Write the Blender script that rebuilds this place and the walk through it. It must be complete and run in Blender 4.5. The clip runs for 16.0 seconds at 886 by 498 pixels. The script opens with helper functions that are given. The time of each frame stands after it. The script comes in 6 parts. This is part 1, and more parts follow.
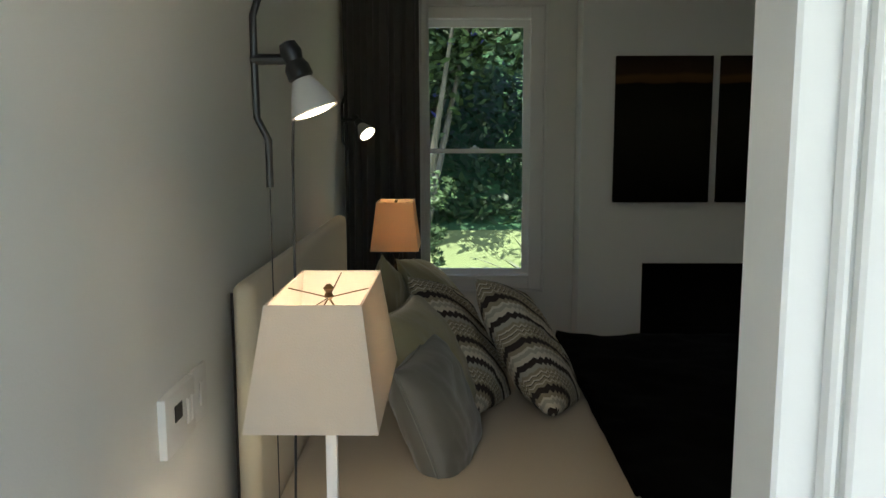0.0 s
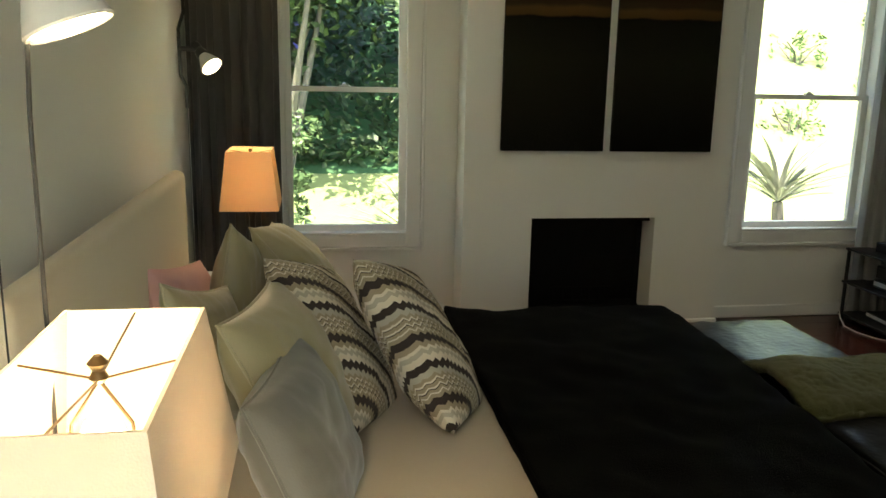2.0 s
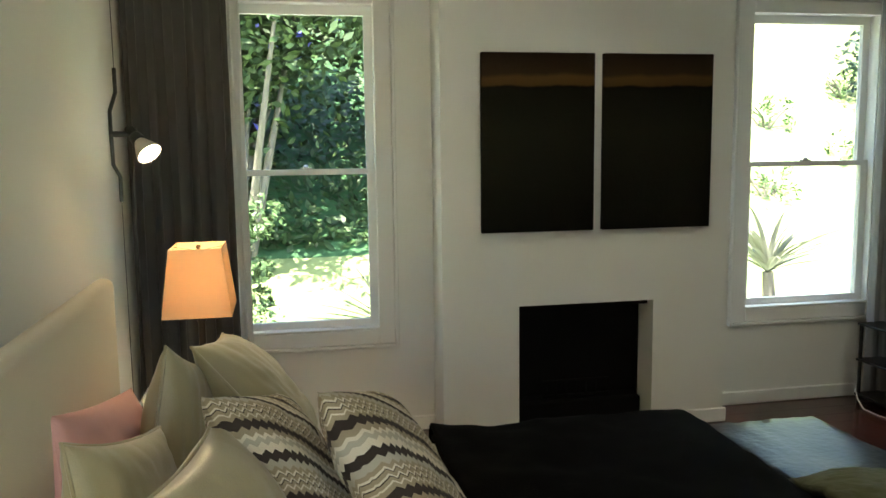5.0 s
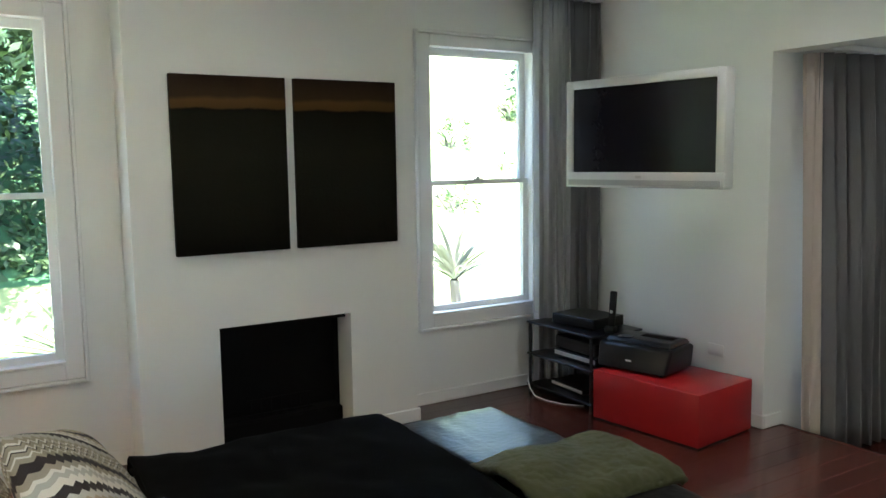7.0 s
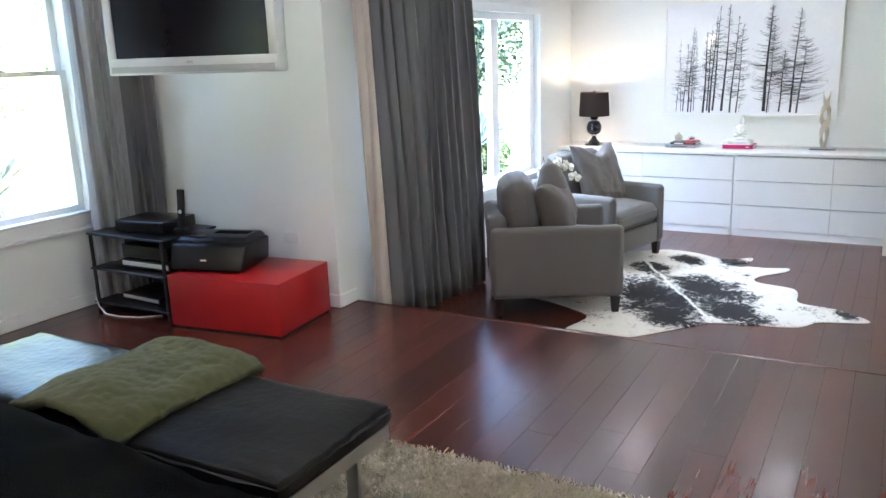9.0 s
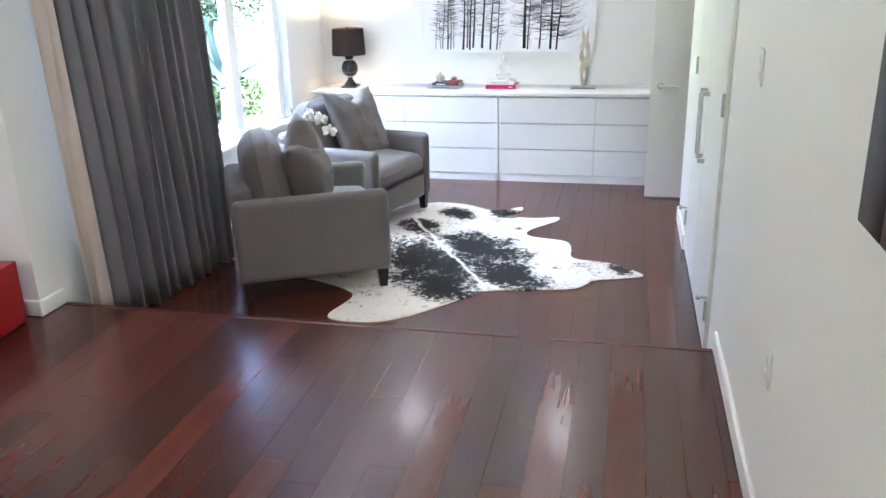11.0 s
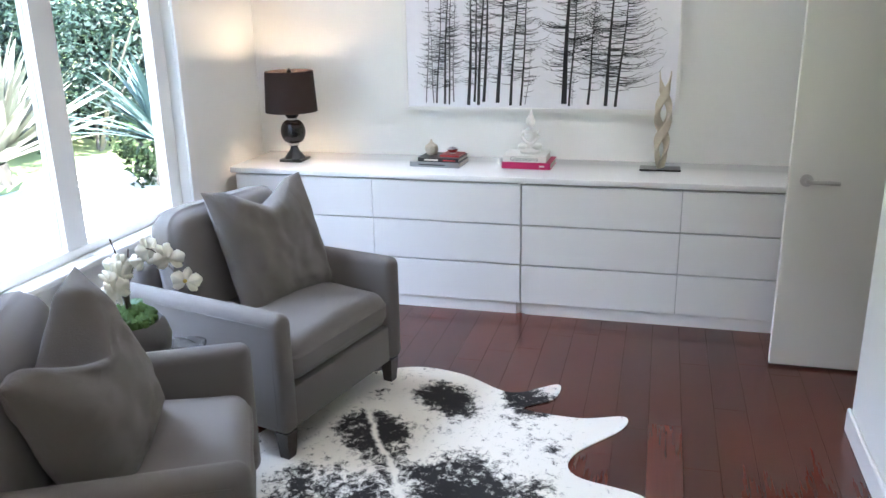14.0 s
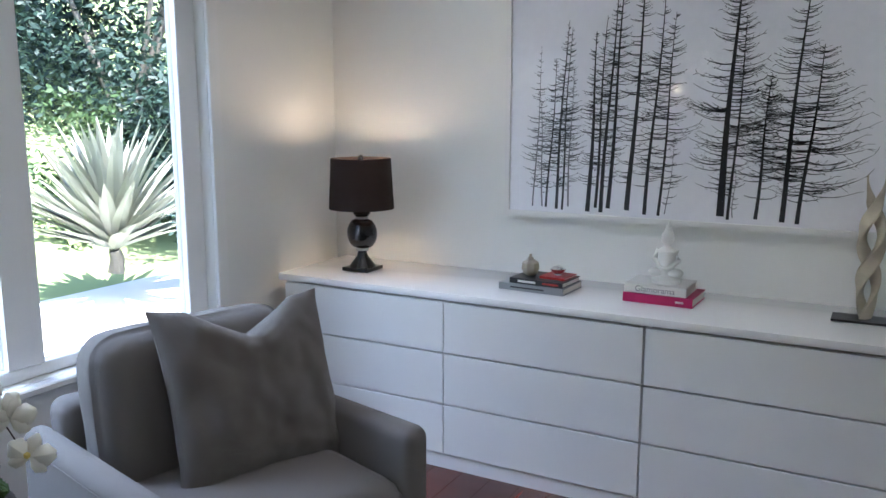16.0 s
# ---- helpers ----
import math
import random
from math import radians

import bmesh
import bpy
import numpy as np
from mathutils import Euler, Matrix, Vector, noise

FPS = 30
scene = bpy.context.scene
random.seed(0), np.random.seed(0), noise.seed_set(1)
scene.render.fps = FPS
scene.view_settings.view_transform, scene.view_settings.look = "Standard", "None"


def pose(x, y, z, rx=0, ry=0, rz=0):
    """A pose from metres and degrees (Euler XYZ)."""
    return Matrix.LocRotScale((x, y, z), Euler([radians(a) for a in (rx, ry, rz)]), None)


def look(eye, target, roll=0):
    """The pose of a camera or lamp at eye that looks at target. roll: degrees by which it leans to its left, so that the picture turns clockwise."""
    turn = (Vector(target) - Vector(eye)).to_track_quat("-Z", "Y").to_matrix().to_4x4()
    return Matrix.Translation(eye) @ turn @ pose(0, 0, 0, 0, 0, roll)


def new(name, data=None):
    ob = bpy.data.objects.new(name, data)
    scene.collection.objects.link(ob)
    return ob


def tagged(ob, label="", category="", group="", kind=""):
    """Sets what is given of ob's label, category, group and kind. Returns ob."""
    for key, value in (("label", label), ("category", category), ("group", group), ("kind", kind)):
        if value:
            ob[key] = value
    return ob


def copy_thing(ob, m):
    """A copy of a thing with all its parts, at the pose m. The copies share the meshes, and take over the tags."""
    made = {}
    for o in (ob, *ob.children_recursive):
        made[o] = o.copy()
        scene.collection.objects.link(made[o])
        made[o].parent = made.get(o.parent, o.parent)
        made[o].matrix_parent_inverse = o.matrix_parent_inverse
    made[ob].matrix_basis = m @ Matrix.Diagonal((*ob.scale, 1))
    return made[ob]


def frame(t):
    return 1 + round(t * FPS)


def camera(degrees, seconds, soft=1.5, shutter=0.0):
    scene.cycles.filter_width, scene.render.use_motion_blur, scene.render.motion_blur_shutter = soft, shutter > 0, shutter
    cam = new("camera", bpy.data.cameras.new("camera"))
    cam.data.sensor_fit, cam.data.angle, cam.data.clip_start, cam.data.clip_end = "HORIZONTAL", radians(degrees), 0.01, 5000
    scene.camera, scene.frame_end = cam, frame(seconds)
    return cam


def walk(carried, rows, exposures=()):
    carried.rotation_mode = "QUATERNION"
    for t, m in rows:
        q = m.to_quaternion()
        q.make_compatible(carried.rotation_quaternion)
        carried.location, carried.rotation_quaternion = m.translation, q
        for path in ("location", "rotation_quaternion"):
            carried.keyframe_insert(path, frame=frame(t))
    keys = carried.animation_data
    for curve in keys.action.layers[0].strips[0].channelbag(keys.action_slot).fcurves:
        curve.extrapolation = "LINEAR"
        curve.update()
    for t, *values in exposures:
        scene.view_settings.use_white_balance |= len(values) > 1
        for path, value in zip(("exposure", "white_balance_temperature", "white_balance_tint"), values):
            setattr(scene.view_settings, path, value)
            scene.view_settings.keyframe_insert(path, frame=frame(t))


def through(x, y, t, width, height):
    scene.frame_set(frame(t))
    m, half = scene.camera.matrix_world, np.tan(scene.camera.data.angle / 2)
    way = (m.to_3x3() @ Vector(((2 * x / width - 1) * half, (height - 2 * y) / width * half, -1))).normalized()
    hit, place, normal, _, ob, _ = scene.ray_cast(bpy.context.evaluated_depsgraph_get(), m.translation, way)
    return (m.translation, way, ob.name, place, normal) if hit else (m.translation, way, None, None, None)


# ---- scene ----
cam = camera(57.3, 16.0)
PATH = [
    (0, (0.724, -0.402, 1.592), (0.701, 1.578, 1.317), -0.1),
    (0.5, (0.688, -0.155, 1.587), (0.739, 1.821, 1.282), 0.5),
    (1, (0.675, 0.036, 1.591), (0.816, 2.0, 1.241), 1.1),
    (1.5, (0.683, 0.179, 1.579), (0.91, 2.127, 1.186), 1.2),
    (2, (0.712, 0.283, 1.603), (1.017, 2.213, 1.177), 1.2),
    (2.5, (0.72, 0.365, 1.617), (1.062, 2.289, 1.181), 1.0),
    (3, (0.734, 0.428, 1.595), (1.075, 2.35, 1.159), 0.1),
    (3.5, (0.742, 0.527, 1.57), (1.083, 2.45, 1.136), -0.2),
    (3.7, (0.738, 0.56, 1.584), (1.080, 2.483, 1.149), -0.3),
    (5.8, (0.796, 0.867, 1.647), (1.285, 2.8, 1.49), -0.5),
    (6, (0.821, 0.869, 1.666), (1.37, 2.785, 1.5), -0.3),
    (6.5, (0.867, 0.814, 1.678), (1.626, 2.655, 1.485), -0.4),
    (7, (0.734, 0.658, 1.646), (1.787, 2.344, 1.427), -0.8),
    (7.5, (0.798, 0.696, 1.617), (2.085, 2.202, 1.34), -0.8),
    (8, (0.86, 0.725, 1.595), (2.318, 2.052, 1.254), -0.9),
    (8.5, (0.928, 0.727, 1.566), (2.516, 1.873, 1.158), -1.4),
    (9, (0.963, 0.725, 1.538), (2.656, 1.678, 1.065), -2.0),
    (9.5, (0.96, 0.722, 1.532), (2.734, 1.478, 1.001), -2.1),
    (10, (1.044, 0.744, 1.575), (2.86, 1.346, 0.99), -2.1),
    (10.2, (1.118, 0.75, 1.615), (2.939, 1.311, 1.006), -2.0),
    (12.3, (3.055, 1.23, 1.505), (4.923, 1.544, 0.863), -0.7),
    (12.5, (3.223, 1.232, 1.514), (5.087, 1.56, 0.866), -1.0),
    (13, (3.664, 1.242, 1.503), (5.519, 1.625, 0.859), -1.3),
    (13.5, (4.066, 1.277, 1.492), (5.913, 1.716, 0.863), -1.5),
    (14, (4.425, 1.29, 1.491), (6.268, 1.789, 0.894), -1.2),
    (14.5, (4.776, 1.268, 1.508), (6.614, 1.841, 0.967), 0.5),
    (15, (5.124, 1.267, 1.422), (6.955, 1.929, 0.964), 1.0),
    (15.5, (5.372, 1.28, 1.368), (7.165, 2.067, 0.959), 0.5),
    (16, (5.676, 1.247, 1.319), (7.405, 2.193, 0.979), 0.0),
]
EXPOSURES = [(0, 1.3, 6150, 4), (0.5, 1.75, 6750, 2), (1.0, 2.1, 7000, 2), (1.5, 2.5, 7300, 2), (3.5, 2.98, 7500, -2), (6, 3.32, 6150, 5), (7, 3.58, 5850, 7), (7.5, 3.92, 5700, 9), (8, 4.12, 5650, 11), (10, 4.5, 5550, 14), (12.5, 4.36, 5750, 15), (14.5, 3.60, 5800, 15), (16, 3.0, 5600, 15)]
walk(cam, [(t, look(eye, target, roll)) for t, eye, target, roll in PATH], EXPOSURES)

# ---- world, sun, window light ----
world = bpy.data.worlds.new("sky")
scene.world = world
world.use_nodes = True
wn = world.node_tree.nodes
sky = wn.new("ShaderNodeTexSky")
sky.sky_type = "NISHITA"
sky.sun_disc = False
sky.sun_elevation = radians(58)
sky.sun_rotation = radians(200)
world.node_tree.links.new(sky.outputs[0], wn["Background"].inputs[0])
wn["Background"].inputs[1].default_value = 0.15
sun = new("sun", bpy.data.lights.new("sun", "SUN"))
sun.data.energy, sun.data.angle, sun.data.color = 5.0, radians(0.5), (1, 0.95, 0.87)
sun.matrix_world = look((-3, -6, 12), (0, 0, 0))


def bulb(name, at, watts, radius=0.03, color=(1, 0.72, 0.42)):
    d = bpy.data.lights.new(name, "POINT")
    d.energy, d.shadow_soft_size, d.color = watts, radius, color
    ob = new(name, d)
    ob.location = at
    return ob


def downlight_source(at, watts, color=(1, 0.93, 0.84)):
    """The light of one recessed ceiling spot."""
    d = bpy.data.lights.new("downlight_source", "SPOT")
    d.energy, d.spot_size, d.spot_blend, d.shadow_soft_size, d.color = watts, radians(150), 0.9, 0.12, color
    ob = new("downlight_source", d)
    ob.location = at
    return ob


def window_fill(at, target, width, height, watts):
    """An added area lamp above one window that strengthens its sky light."""
    d = bpy.data.lights.new("window_fill", "AREA")
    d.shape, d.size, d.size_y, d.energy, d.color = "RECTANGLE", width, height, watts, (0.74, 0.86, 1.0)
    ob = new("window_fill", d)
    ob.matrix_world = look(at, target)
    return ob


# added fill lamp outside the garden window, above what the camera sees
window_fill((6.9, 6.2, 3.9), (6.9, 3.6, 0.9), 3.4, 2.2, 42)
DOWNLIGHTS = [(6.3, 1.35, 2.28, 1.2), (7.9, 1.35, 2.28, 2.2), (6.3, 2.65, 2.28, 1.0), (7.9, 2.65, 2.28, 2.2), (2.0, 1.5, 2.80, 0.9), (4.2, 1.5, 2.80, 3.4), (2.0, 3.9, 2.80, 1.5), (4.0, 3.2, 2.80, 3.0)]
for x, y, z, w in DOWNLIGHTS:
    downlight_source((x, y, z - 0.012), w)

# ---- materials ----
def mat(name, color, rough=0.6, metal=0.0, var=0.08, scale=6.0, grain=60.0, bump=0.05, spec=0.5, second=None, island=0.0, sheen=0.0, stretch=(1, 1, 1)):
    """A paint, cloth or stone: two scales of noise in the colour and a fine relief."""
    m = bpy.data.materials.new(name)
    m.use_nodes = True
    nt = m.node_tree
    n, l = nt.nodes, nt.links
    p = n["Principled BSDF"]
    tc = n.new("ShaderNodeTexCoord")
    mp = n.new("ShaderNodeMapping")
    mp.inputs["Scale"].default_value = stretch
    l.new(tc.outputs["Object"], mp.inputs[0])
    n1, n2 = n.new("ShaderNodeTexNoise"), n.new("ShaderNodeTexNoise")
    n1.inputs["Scale"].default_value, n2.inputs["Scale"].default_value = scale, grain
    n1.inputs["Detail"].default_value = 5
    l.new(mp.outputs[0], n1.inputs["Vector"])
    l.new(mp.outputs[0], n2.inputs["Vector"])
    mix = n.new("ShaderNodeMix")
    mix.data_type = "RGBA"
    a = tuple(c * (1 - var) for c in color)
    b = second or tuple(min(1, c * (1 + var)) for c in color)
    mix.inputs[6].default_value, mix.inputs[7].default_value = (*a, 1), (*b, 1)
    add = n.new("ShaderNodeMath")
    add.operation = "MULTIPLY_ADD"
    add.inputs[1].default_value = 0.35
    l.new(n2.outputs[0], add.inputs[0])
    sub = n.new("ShaderNodeMath")
    sub.operation = "MULTIPLY"
    sub.inputs[1].default_value = 0.65
    l.new(n1.outputs[0], sub.inputs[0])
    l.new(sub.outputs[0], add.inputs[2])
    l.new(add.outputs[0], mix.inputs[0])
    out = mix.outputs[2]
    if island:
        oi = n.new("ShaderNodeObjectInfo")
        hs = n.new("ShaderNodeHueSaturation")
        mr = n.new("ShaderNodeMapRange")
        mr.inputs[3].default_value, mr.inputs[4].default_value = 1 - island, 1 + island
        l.new(oi.outputs["Random"], mr.inputs[0])
        shift = n.new("ShaderNodeMath")
        shift.operation = "MULTIPLY_ADD"
        shift.inputs[1].default_value, shift.inputs[2].default_value = 37.0, 3.7
        l.new(oi.outputs["Random"], shift.inputs[0])
        l.new(shift.outputs[0], mp.inputs["Location"])
        l.new(mr.outputs[0], hs.inputs["Value"])
        l.new(out, hs.inputs["Color"])
        out = hs.outputs[0]
    l.new(out, p.inputs["Base Color"])
    bp = n.new("ShaderNodeBump")
    bp.inputs["Strength"].default_value, bp.inputs["Distance"].default_value = min(1, bump * 4), 0.004
    l.new(n2.outputs[0], bp.inputs["Height"])
    l.new(bp.outputs[0], p.inputs["Normal"])
    rr = n.new("ShaderNodeMapRange")
    rr.inputs[3].default_value, rr.inputs[4].default_value = rough * 0.85, min(1, rough * 1.15)
    l.new(n1.outputs[0], rr.inputs[0])
    l.new(rr.outputs[0], p.inputs["Roughness"])
    p.inputs["Metallic"].default_value = metal
    p.inputs["Specular IOR Level"].default_value = spec
    p.inputs["Sheen Weight"].default_value = sheen
    return m


WALL = mat("wall paint", (0.82, 0.82, 0.785), 0.7, var=0.025, scale=1.3, grain=180, bump=0.03)
TRIM = mat("white trim paint", (0.83, 0.83, 0.81), 0.35, var=0.02, grain=90, bump=0.02)
CEIL = mat("ceiling paint", (0.8, 0.8, 0.78), 0.8, var=0.02, grain=120)
SUBFLOOR = mat("floor gap", (0.02, 0.012, 0.01), 0.9)
SOOT = mat("soot", (0.008, 0.0075, 0.007), 0.95, var=0.4, scale=9, spec=0.1)
GRASS = mat("grass", (0.20, 0.25, 0.10), 0.9, var=0.35, scale=3, grain=50, bump=0.2)
PAVE = mat("pale paving", (0.70, 0.67, 0.61), 0.85, var=0.12, scale=2.5)


def wood_floor():
    m = mat("jarrah board", (0.072, 0.018, 0.011), 0.24, var=0.42, scale=2.2, grain=14, bump=0.004, stretch=(0.5, 7, 7), island=0.42)
    p = m.node_tree.nodes["Principled BSDF"]
    p.inputs["Coat Weight"].default_value = 0.28
    m.node_tree.links.remove(p.inputs["Normal"].links[0])
    m.node_tree.links.remove(p.inputs["Roughness"].links[0])
    p.inputs["Roughness"].default_value = 0.27
    p.inputs["Coat Roughness"].default_value = 0.15
    return m


BOARD = wood_floor()
GLASS = bpy.data.materials.new("window glass")
GLASS.use_nodes = True
_g = GLASS.node_tree.nodes["Principled BSDF"]
_g.inputs["Transmission Weight"].default_value = 1.0
_g.inputs["Roughness"].default_value = 0.0
_g.inputs["IOR"].default_value = 1.02


# ---- mesh helpers ----
def bx(bm, x0, x1, y0, y1, z0, z1, m=None):
    """A box from its bounds into bm, turned by m."""
    v = [bm.verts.new((x, y, z)) for x in (x0, x1) for y in (y0, y1) for z in (z0, z1)]
    for f in ((0, 1, 3, 2), (4, 6, 7, 5), (0, 4, 5, 1), (2, 3, 7, 6), (0, 2, 6, 4), (1, 5, 7, 3)):
        bm.faces.new([v[i] for i in f])
    if m is not None:
        bmesh.ops.transform(bm, matrix=m, verts=v)
    return v


def rounded(bm, r, seg=2, angle=30):
    """Bevels the sharp edges of bm."""
    bmesh.ops.recalc_face_normals(bm, faces=bm.faces[:])
    bm.normal_update()
    sharp = [e for e in bm.edges if len(e.link_faces) == 2 and e.calc_face_angle(0) > radians(angle)]
    bmesh.ops.bevel(bm, geom=sharp, offset=r, segments=seg, profile=0.5, affect="EDGES", clamp_overlap=True)
    return bm


def lathe(bm, profile, seg=28, m=None):
    """A body turned round z from (radius, height) rows."""
    rings = []
    for r, z in profile:
        rings.append([bm.verts.new((r * math.cos(2 * math.pi * k / seg), r * math.sin(2 * math.pi * k / seg), z)) for k in range(seg)])
    for a, b in zip(rings, rings[1:]):
        for k in range(seg):
            bm.faces.new((a[k], a[(k + 1) % seg], b[(k + 1) % seg], b[k]))
    bm.faces.new(list(reversed(rings[0])))
    bm.faces.new(rings[-1])
    vs = [v for ring in rings for v in ring]
    if m is not None:
        bmesh.ops.transform(bm, matrix=m, verts=vs)
    return vs


def tube(bm, pts, r, seg=8, r_end=None):
    """A round bar along points, tapering to r_end."""
    pts = [Vector(p) for p in pts]
    rings = []
    up = Vector((0.31, 0.17, 0.93))
    for i, p in enumerate(pts):
        d = (pts[min(i + 1, len(pts) - 1)] - pts[max(i - 1, 0)]).normalized()
        if abs(d.dot(up)) > 0.98:
            up = Vector((1, 0, 0))
        a = d.cross(up).normalized()
        b = d.cross(a)
        rr = r if r_end is None else r + (r_end - r) * i / (len(pts) - 1)
        rings.append([bm.verts.new(p + rr * (math.cos(2 * math.pi * k / seg) * a + math.sin(2 * math.pi * k / seg) * b)) for k in range(seg)])
    for ra, rb in zip(rings, rings[1:]):
        for k in range(seg):
            bm.faces.new((ra[k], rb[k], rb[(k + 1) % seg], ra[(k + 1) % seg]))
    bm.faces.new(rings[0])
    bm.faces.new(list(reversed(rings[-1])))


def finish(name, bm, material, smooth=True):
    bmesh.ops.recalc_face_normals(bm, faces=bm.faces)
    me = bpy.data.meshes.new(name)
    bm.to_mesh(me)
    bm.free()
    for mm in (material if isinstance(material, (list, tuple)) else [material]):
        me.materials.append(mm)
    if smooth:
        me.shade_smooth()
        me.set_sharp_from_angle(angle=radians(35))
    return new(name, me)


def part(name, bm, material, parent, label="", smooth=True):
    ob = finish(name, bm, material, smooth)
    ob.parent = parent
    if label:
        tagged(ob, label=label)
    return ob


def thing(name, m, label, category, group="", kind=""):
    ob = new(name)
    ob.empty_display_size = 0.1
    ob.matrix_basis = m
    return tagged(ob, label, category, group, kind)


def boxes(name, rows, material, label="", category="", kind="structure", bevel=0.0, parent=None):
    """One mesh of several butted boxes."""
    bm = bmesh.new()
    for r in rows:
        bx(bm, *r)
    if bevel:
        rounded(bm, bevel, 1)
    ob = finish(name, bm, material)
    if parent is not None:
        ob.parent = parent
    return tagged(ob, label, category, "", kind if parent is None else "")


# ---- plan ----
LOW = -0.17                      # floor of the sitting room
XW, YS, YN, XE, XF = 0.08, 0.485, 5.26, 4.88, 9.0
YSN = 3.68                       # window wall of the sitting room
STEP = 5.055
HC, LINTEL, SC = 2.80, 2.24, 2.28
T, TS = 0.14, 0.21

# ---- walls ----
def west(y):
    """The head wall stands a little askew."""
    return 0.125 - 0.036 * (y - 1)


bm = bmesh.new()
for v in bx(bm, -0.4, 0.0, -1.6, YN + T, -0.05, HC):
    if v.co.x > -0.2:
        v.co.x = west(v.co.y)
tagged(finish("wall_west", bm, WALL), "white painted plaster wall behind the bed", "wall", kind="structure")
W1, W2, WZ = (0.50, 1.26), (3.51, 4.36), (0.60, 2.385)
boxes("wall_north", [
    (west(YN) - 0.1, W1[0], YN, YN + T, -0.05, HC), (W1[0], W1[1], YN, YN + T, -0.05, WZ[0]), (W1[0], W1[1], YN, YN + T, WZ[1], HC),
    (W1[1], W2[0], YN, YN + T, -0.05, HC), (W2[0], W2[1], YN, YN + T, -0.05, WZ[0]), (W2[0], W2[1], YN, YN + T, WZ[1], HC),
    (W2[1], STEP, YN, YN + T, -0.05, HC)], WALL, "white painted plaster wall with two sash windows", "wall")
CX, CF, FP = (1.572, 3.24), 5.0, (2.0, 2.79, 0.745)
boxes("chimney_breast", [(CX[0], FP[0], CF, YN - 0.002, 0, HC), (FP[1], CX[1], CF, YN - 0.002, 0, HC), (FP[0], FP[1], CF, YN - 0.002, FP[2], HC)],
      WALL, "white plastered chimney breast with a plain square fireplace opening", "chimney")
boxes("wall_east", [(XE, STEP, YSN, YN, -0.3, HC), (XE, STEP, YS, YSN, LINTEL, HC)], WALL, "white painted wall with a wide opening to the sitting room", "wall")
DX = (0.12, 1.06)
boxes("wall_south", [(DX[1], 7.54, YS - TS, YS, -0.3, HC), (XW, DX[1], YS - TS, YS, 2.1, HC), (6.87, 7.54, YS, YS + 0.02, LOW, SC), (7.54, XF, YS - TS, YS, 2.0, HC)], WALL,
      "white painted wall between the bedroom and the hall", "wall")
SW = (5.30, 8.14, 0.42, 1.84)
boxes("wall_sitting_north", [(STEP, SW[0], YSN, YSN + T, -0.3, HC), (SW[1], XF + T, YSN, YSN + T, -0.3, HC), (SW[0], SW[1], YSN, YSN + T, -0.3, SW[2]), (SW[0], SW[1], YSN, YSN + T, SW[3], HC)],
      WALL, "white painted wall around the large garden window", "wall")
boxes("wall_sitting_east", [(XF, XF + T, -1.2, YSN, -0.3, HC)], WALL, "white painted wall behind the dressers", "wall")
boxes("lobby_wall", [(7.40, 7.54, -1.2, YS - TS, -0.3, HC), (7.40, XF + T, -1.34, -1.2, -0.3, HC), (8.10, 8.14, -1.2, -0.10, -0.3, HC)], WALL, "white painted wall of the small lobby", "wall")
boxes("ceiling", [(-0.4, STEP, -1.6, YN + T, HC, HC + 0.1)], CEIL, "plain white ceiling of the bedroom", "ceiling")
boxes("ceiling_sitting", [(STEP + 0.001, XF - 0.001, -1.2, YSN - 0.001, SC, SC + 0.48)], CEIL, "plain white ceiling of the sitting room", "ceiling")
HW = (-0.05, 1.66, 0.04, 2.68)
boxes("hall_wall", [(1.7, 1.7 + T, -1.6, YS - TS, -0.05, HC), (-0.4, HW[0], -1.6 - T, -1.6, -0.05, HC), (HW[1], 1.7 + T, -1.6 - T, -1.6, -0.05, HC),
                    (HW[0], HW[1], -1.6 - T, -1.6, -0.05, HW[2]), (HW[0], HW[1], -1.6 - T, -1.6, HW[3], HC)], WALL, "white painted hall wall with a window", "wall")
boxes("subfloor", [(-0.4, STEP - 0.03, -1.6, YN + T, -0.25, -0.014)], SUBFLOOR, "dark gap under the floorboards", "floor")
boxes("subfloor_sitting", [(STEP - 0.03, XF, -1.2, YSN, LOW - 0.08, LOW - 0.014)], SUBFLOOR, "dark gap under the floorboards", "floor")
boxes("step_nosing", [(STEP - 0.028, STEP + 0.012, YS, YSN, -0.035, 0.001)], BOARD, "dark red hardwood nosing of the single step", "step", bevel=0.008)
boxes("step_riser", [(STEP - 0.028, STEP, YS, YSN, LOW, -0.036)], BOARD, "dark red hardwood riser of the single step", "step")
def skirting(name, rows):
    boxes(name, rows, TRIM, "white painted wooden baseboard", "baseboard", bevel=0.006)
skirting("baseboard", [(XW, CX[0], YN - 0.016, YN, 0, 0.085)])
skirting("baseboard", [(CX[1], XE, YN - 0.016, YN, 0, 0.085)])
skirting("baseboard", [(XE - 0.016, XE, YSN - 0.016, YN - 0.016, 0, 0.085), (XE, STEP, YSN - 0.016, YSN, 0, 0.085)])
skirting("baseboard", [(DX[1] + 0.09, STEP, YS, YS + 0.016, 0, 0.09)])
skirting("baseboard", [(6.872, 7.556, YS + 0.02, YS + 0.036, LOW, LOW + 0.10)])
skirting("baseboard", [(STEP, XF, YSN - 0.016, YSN, LOW, LOW + 0.10)])

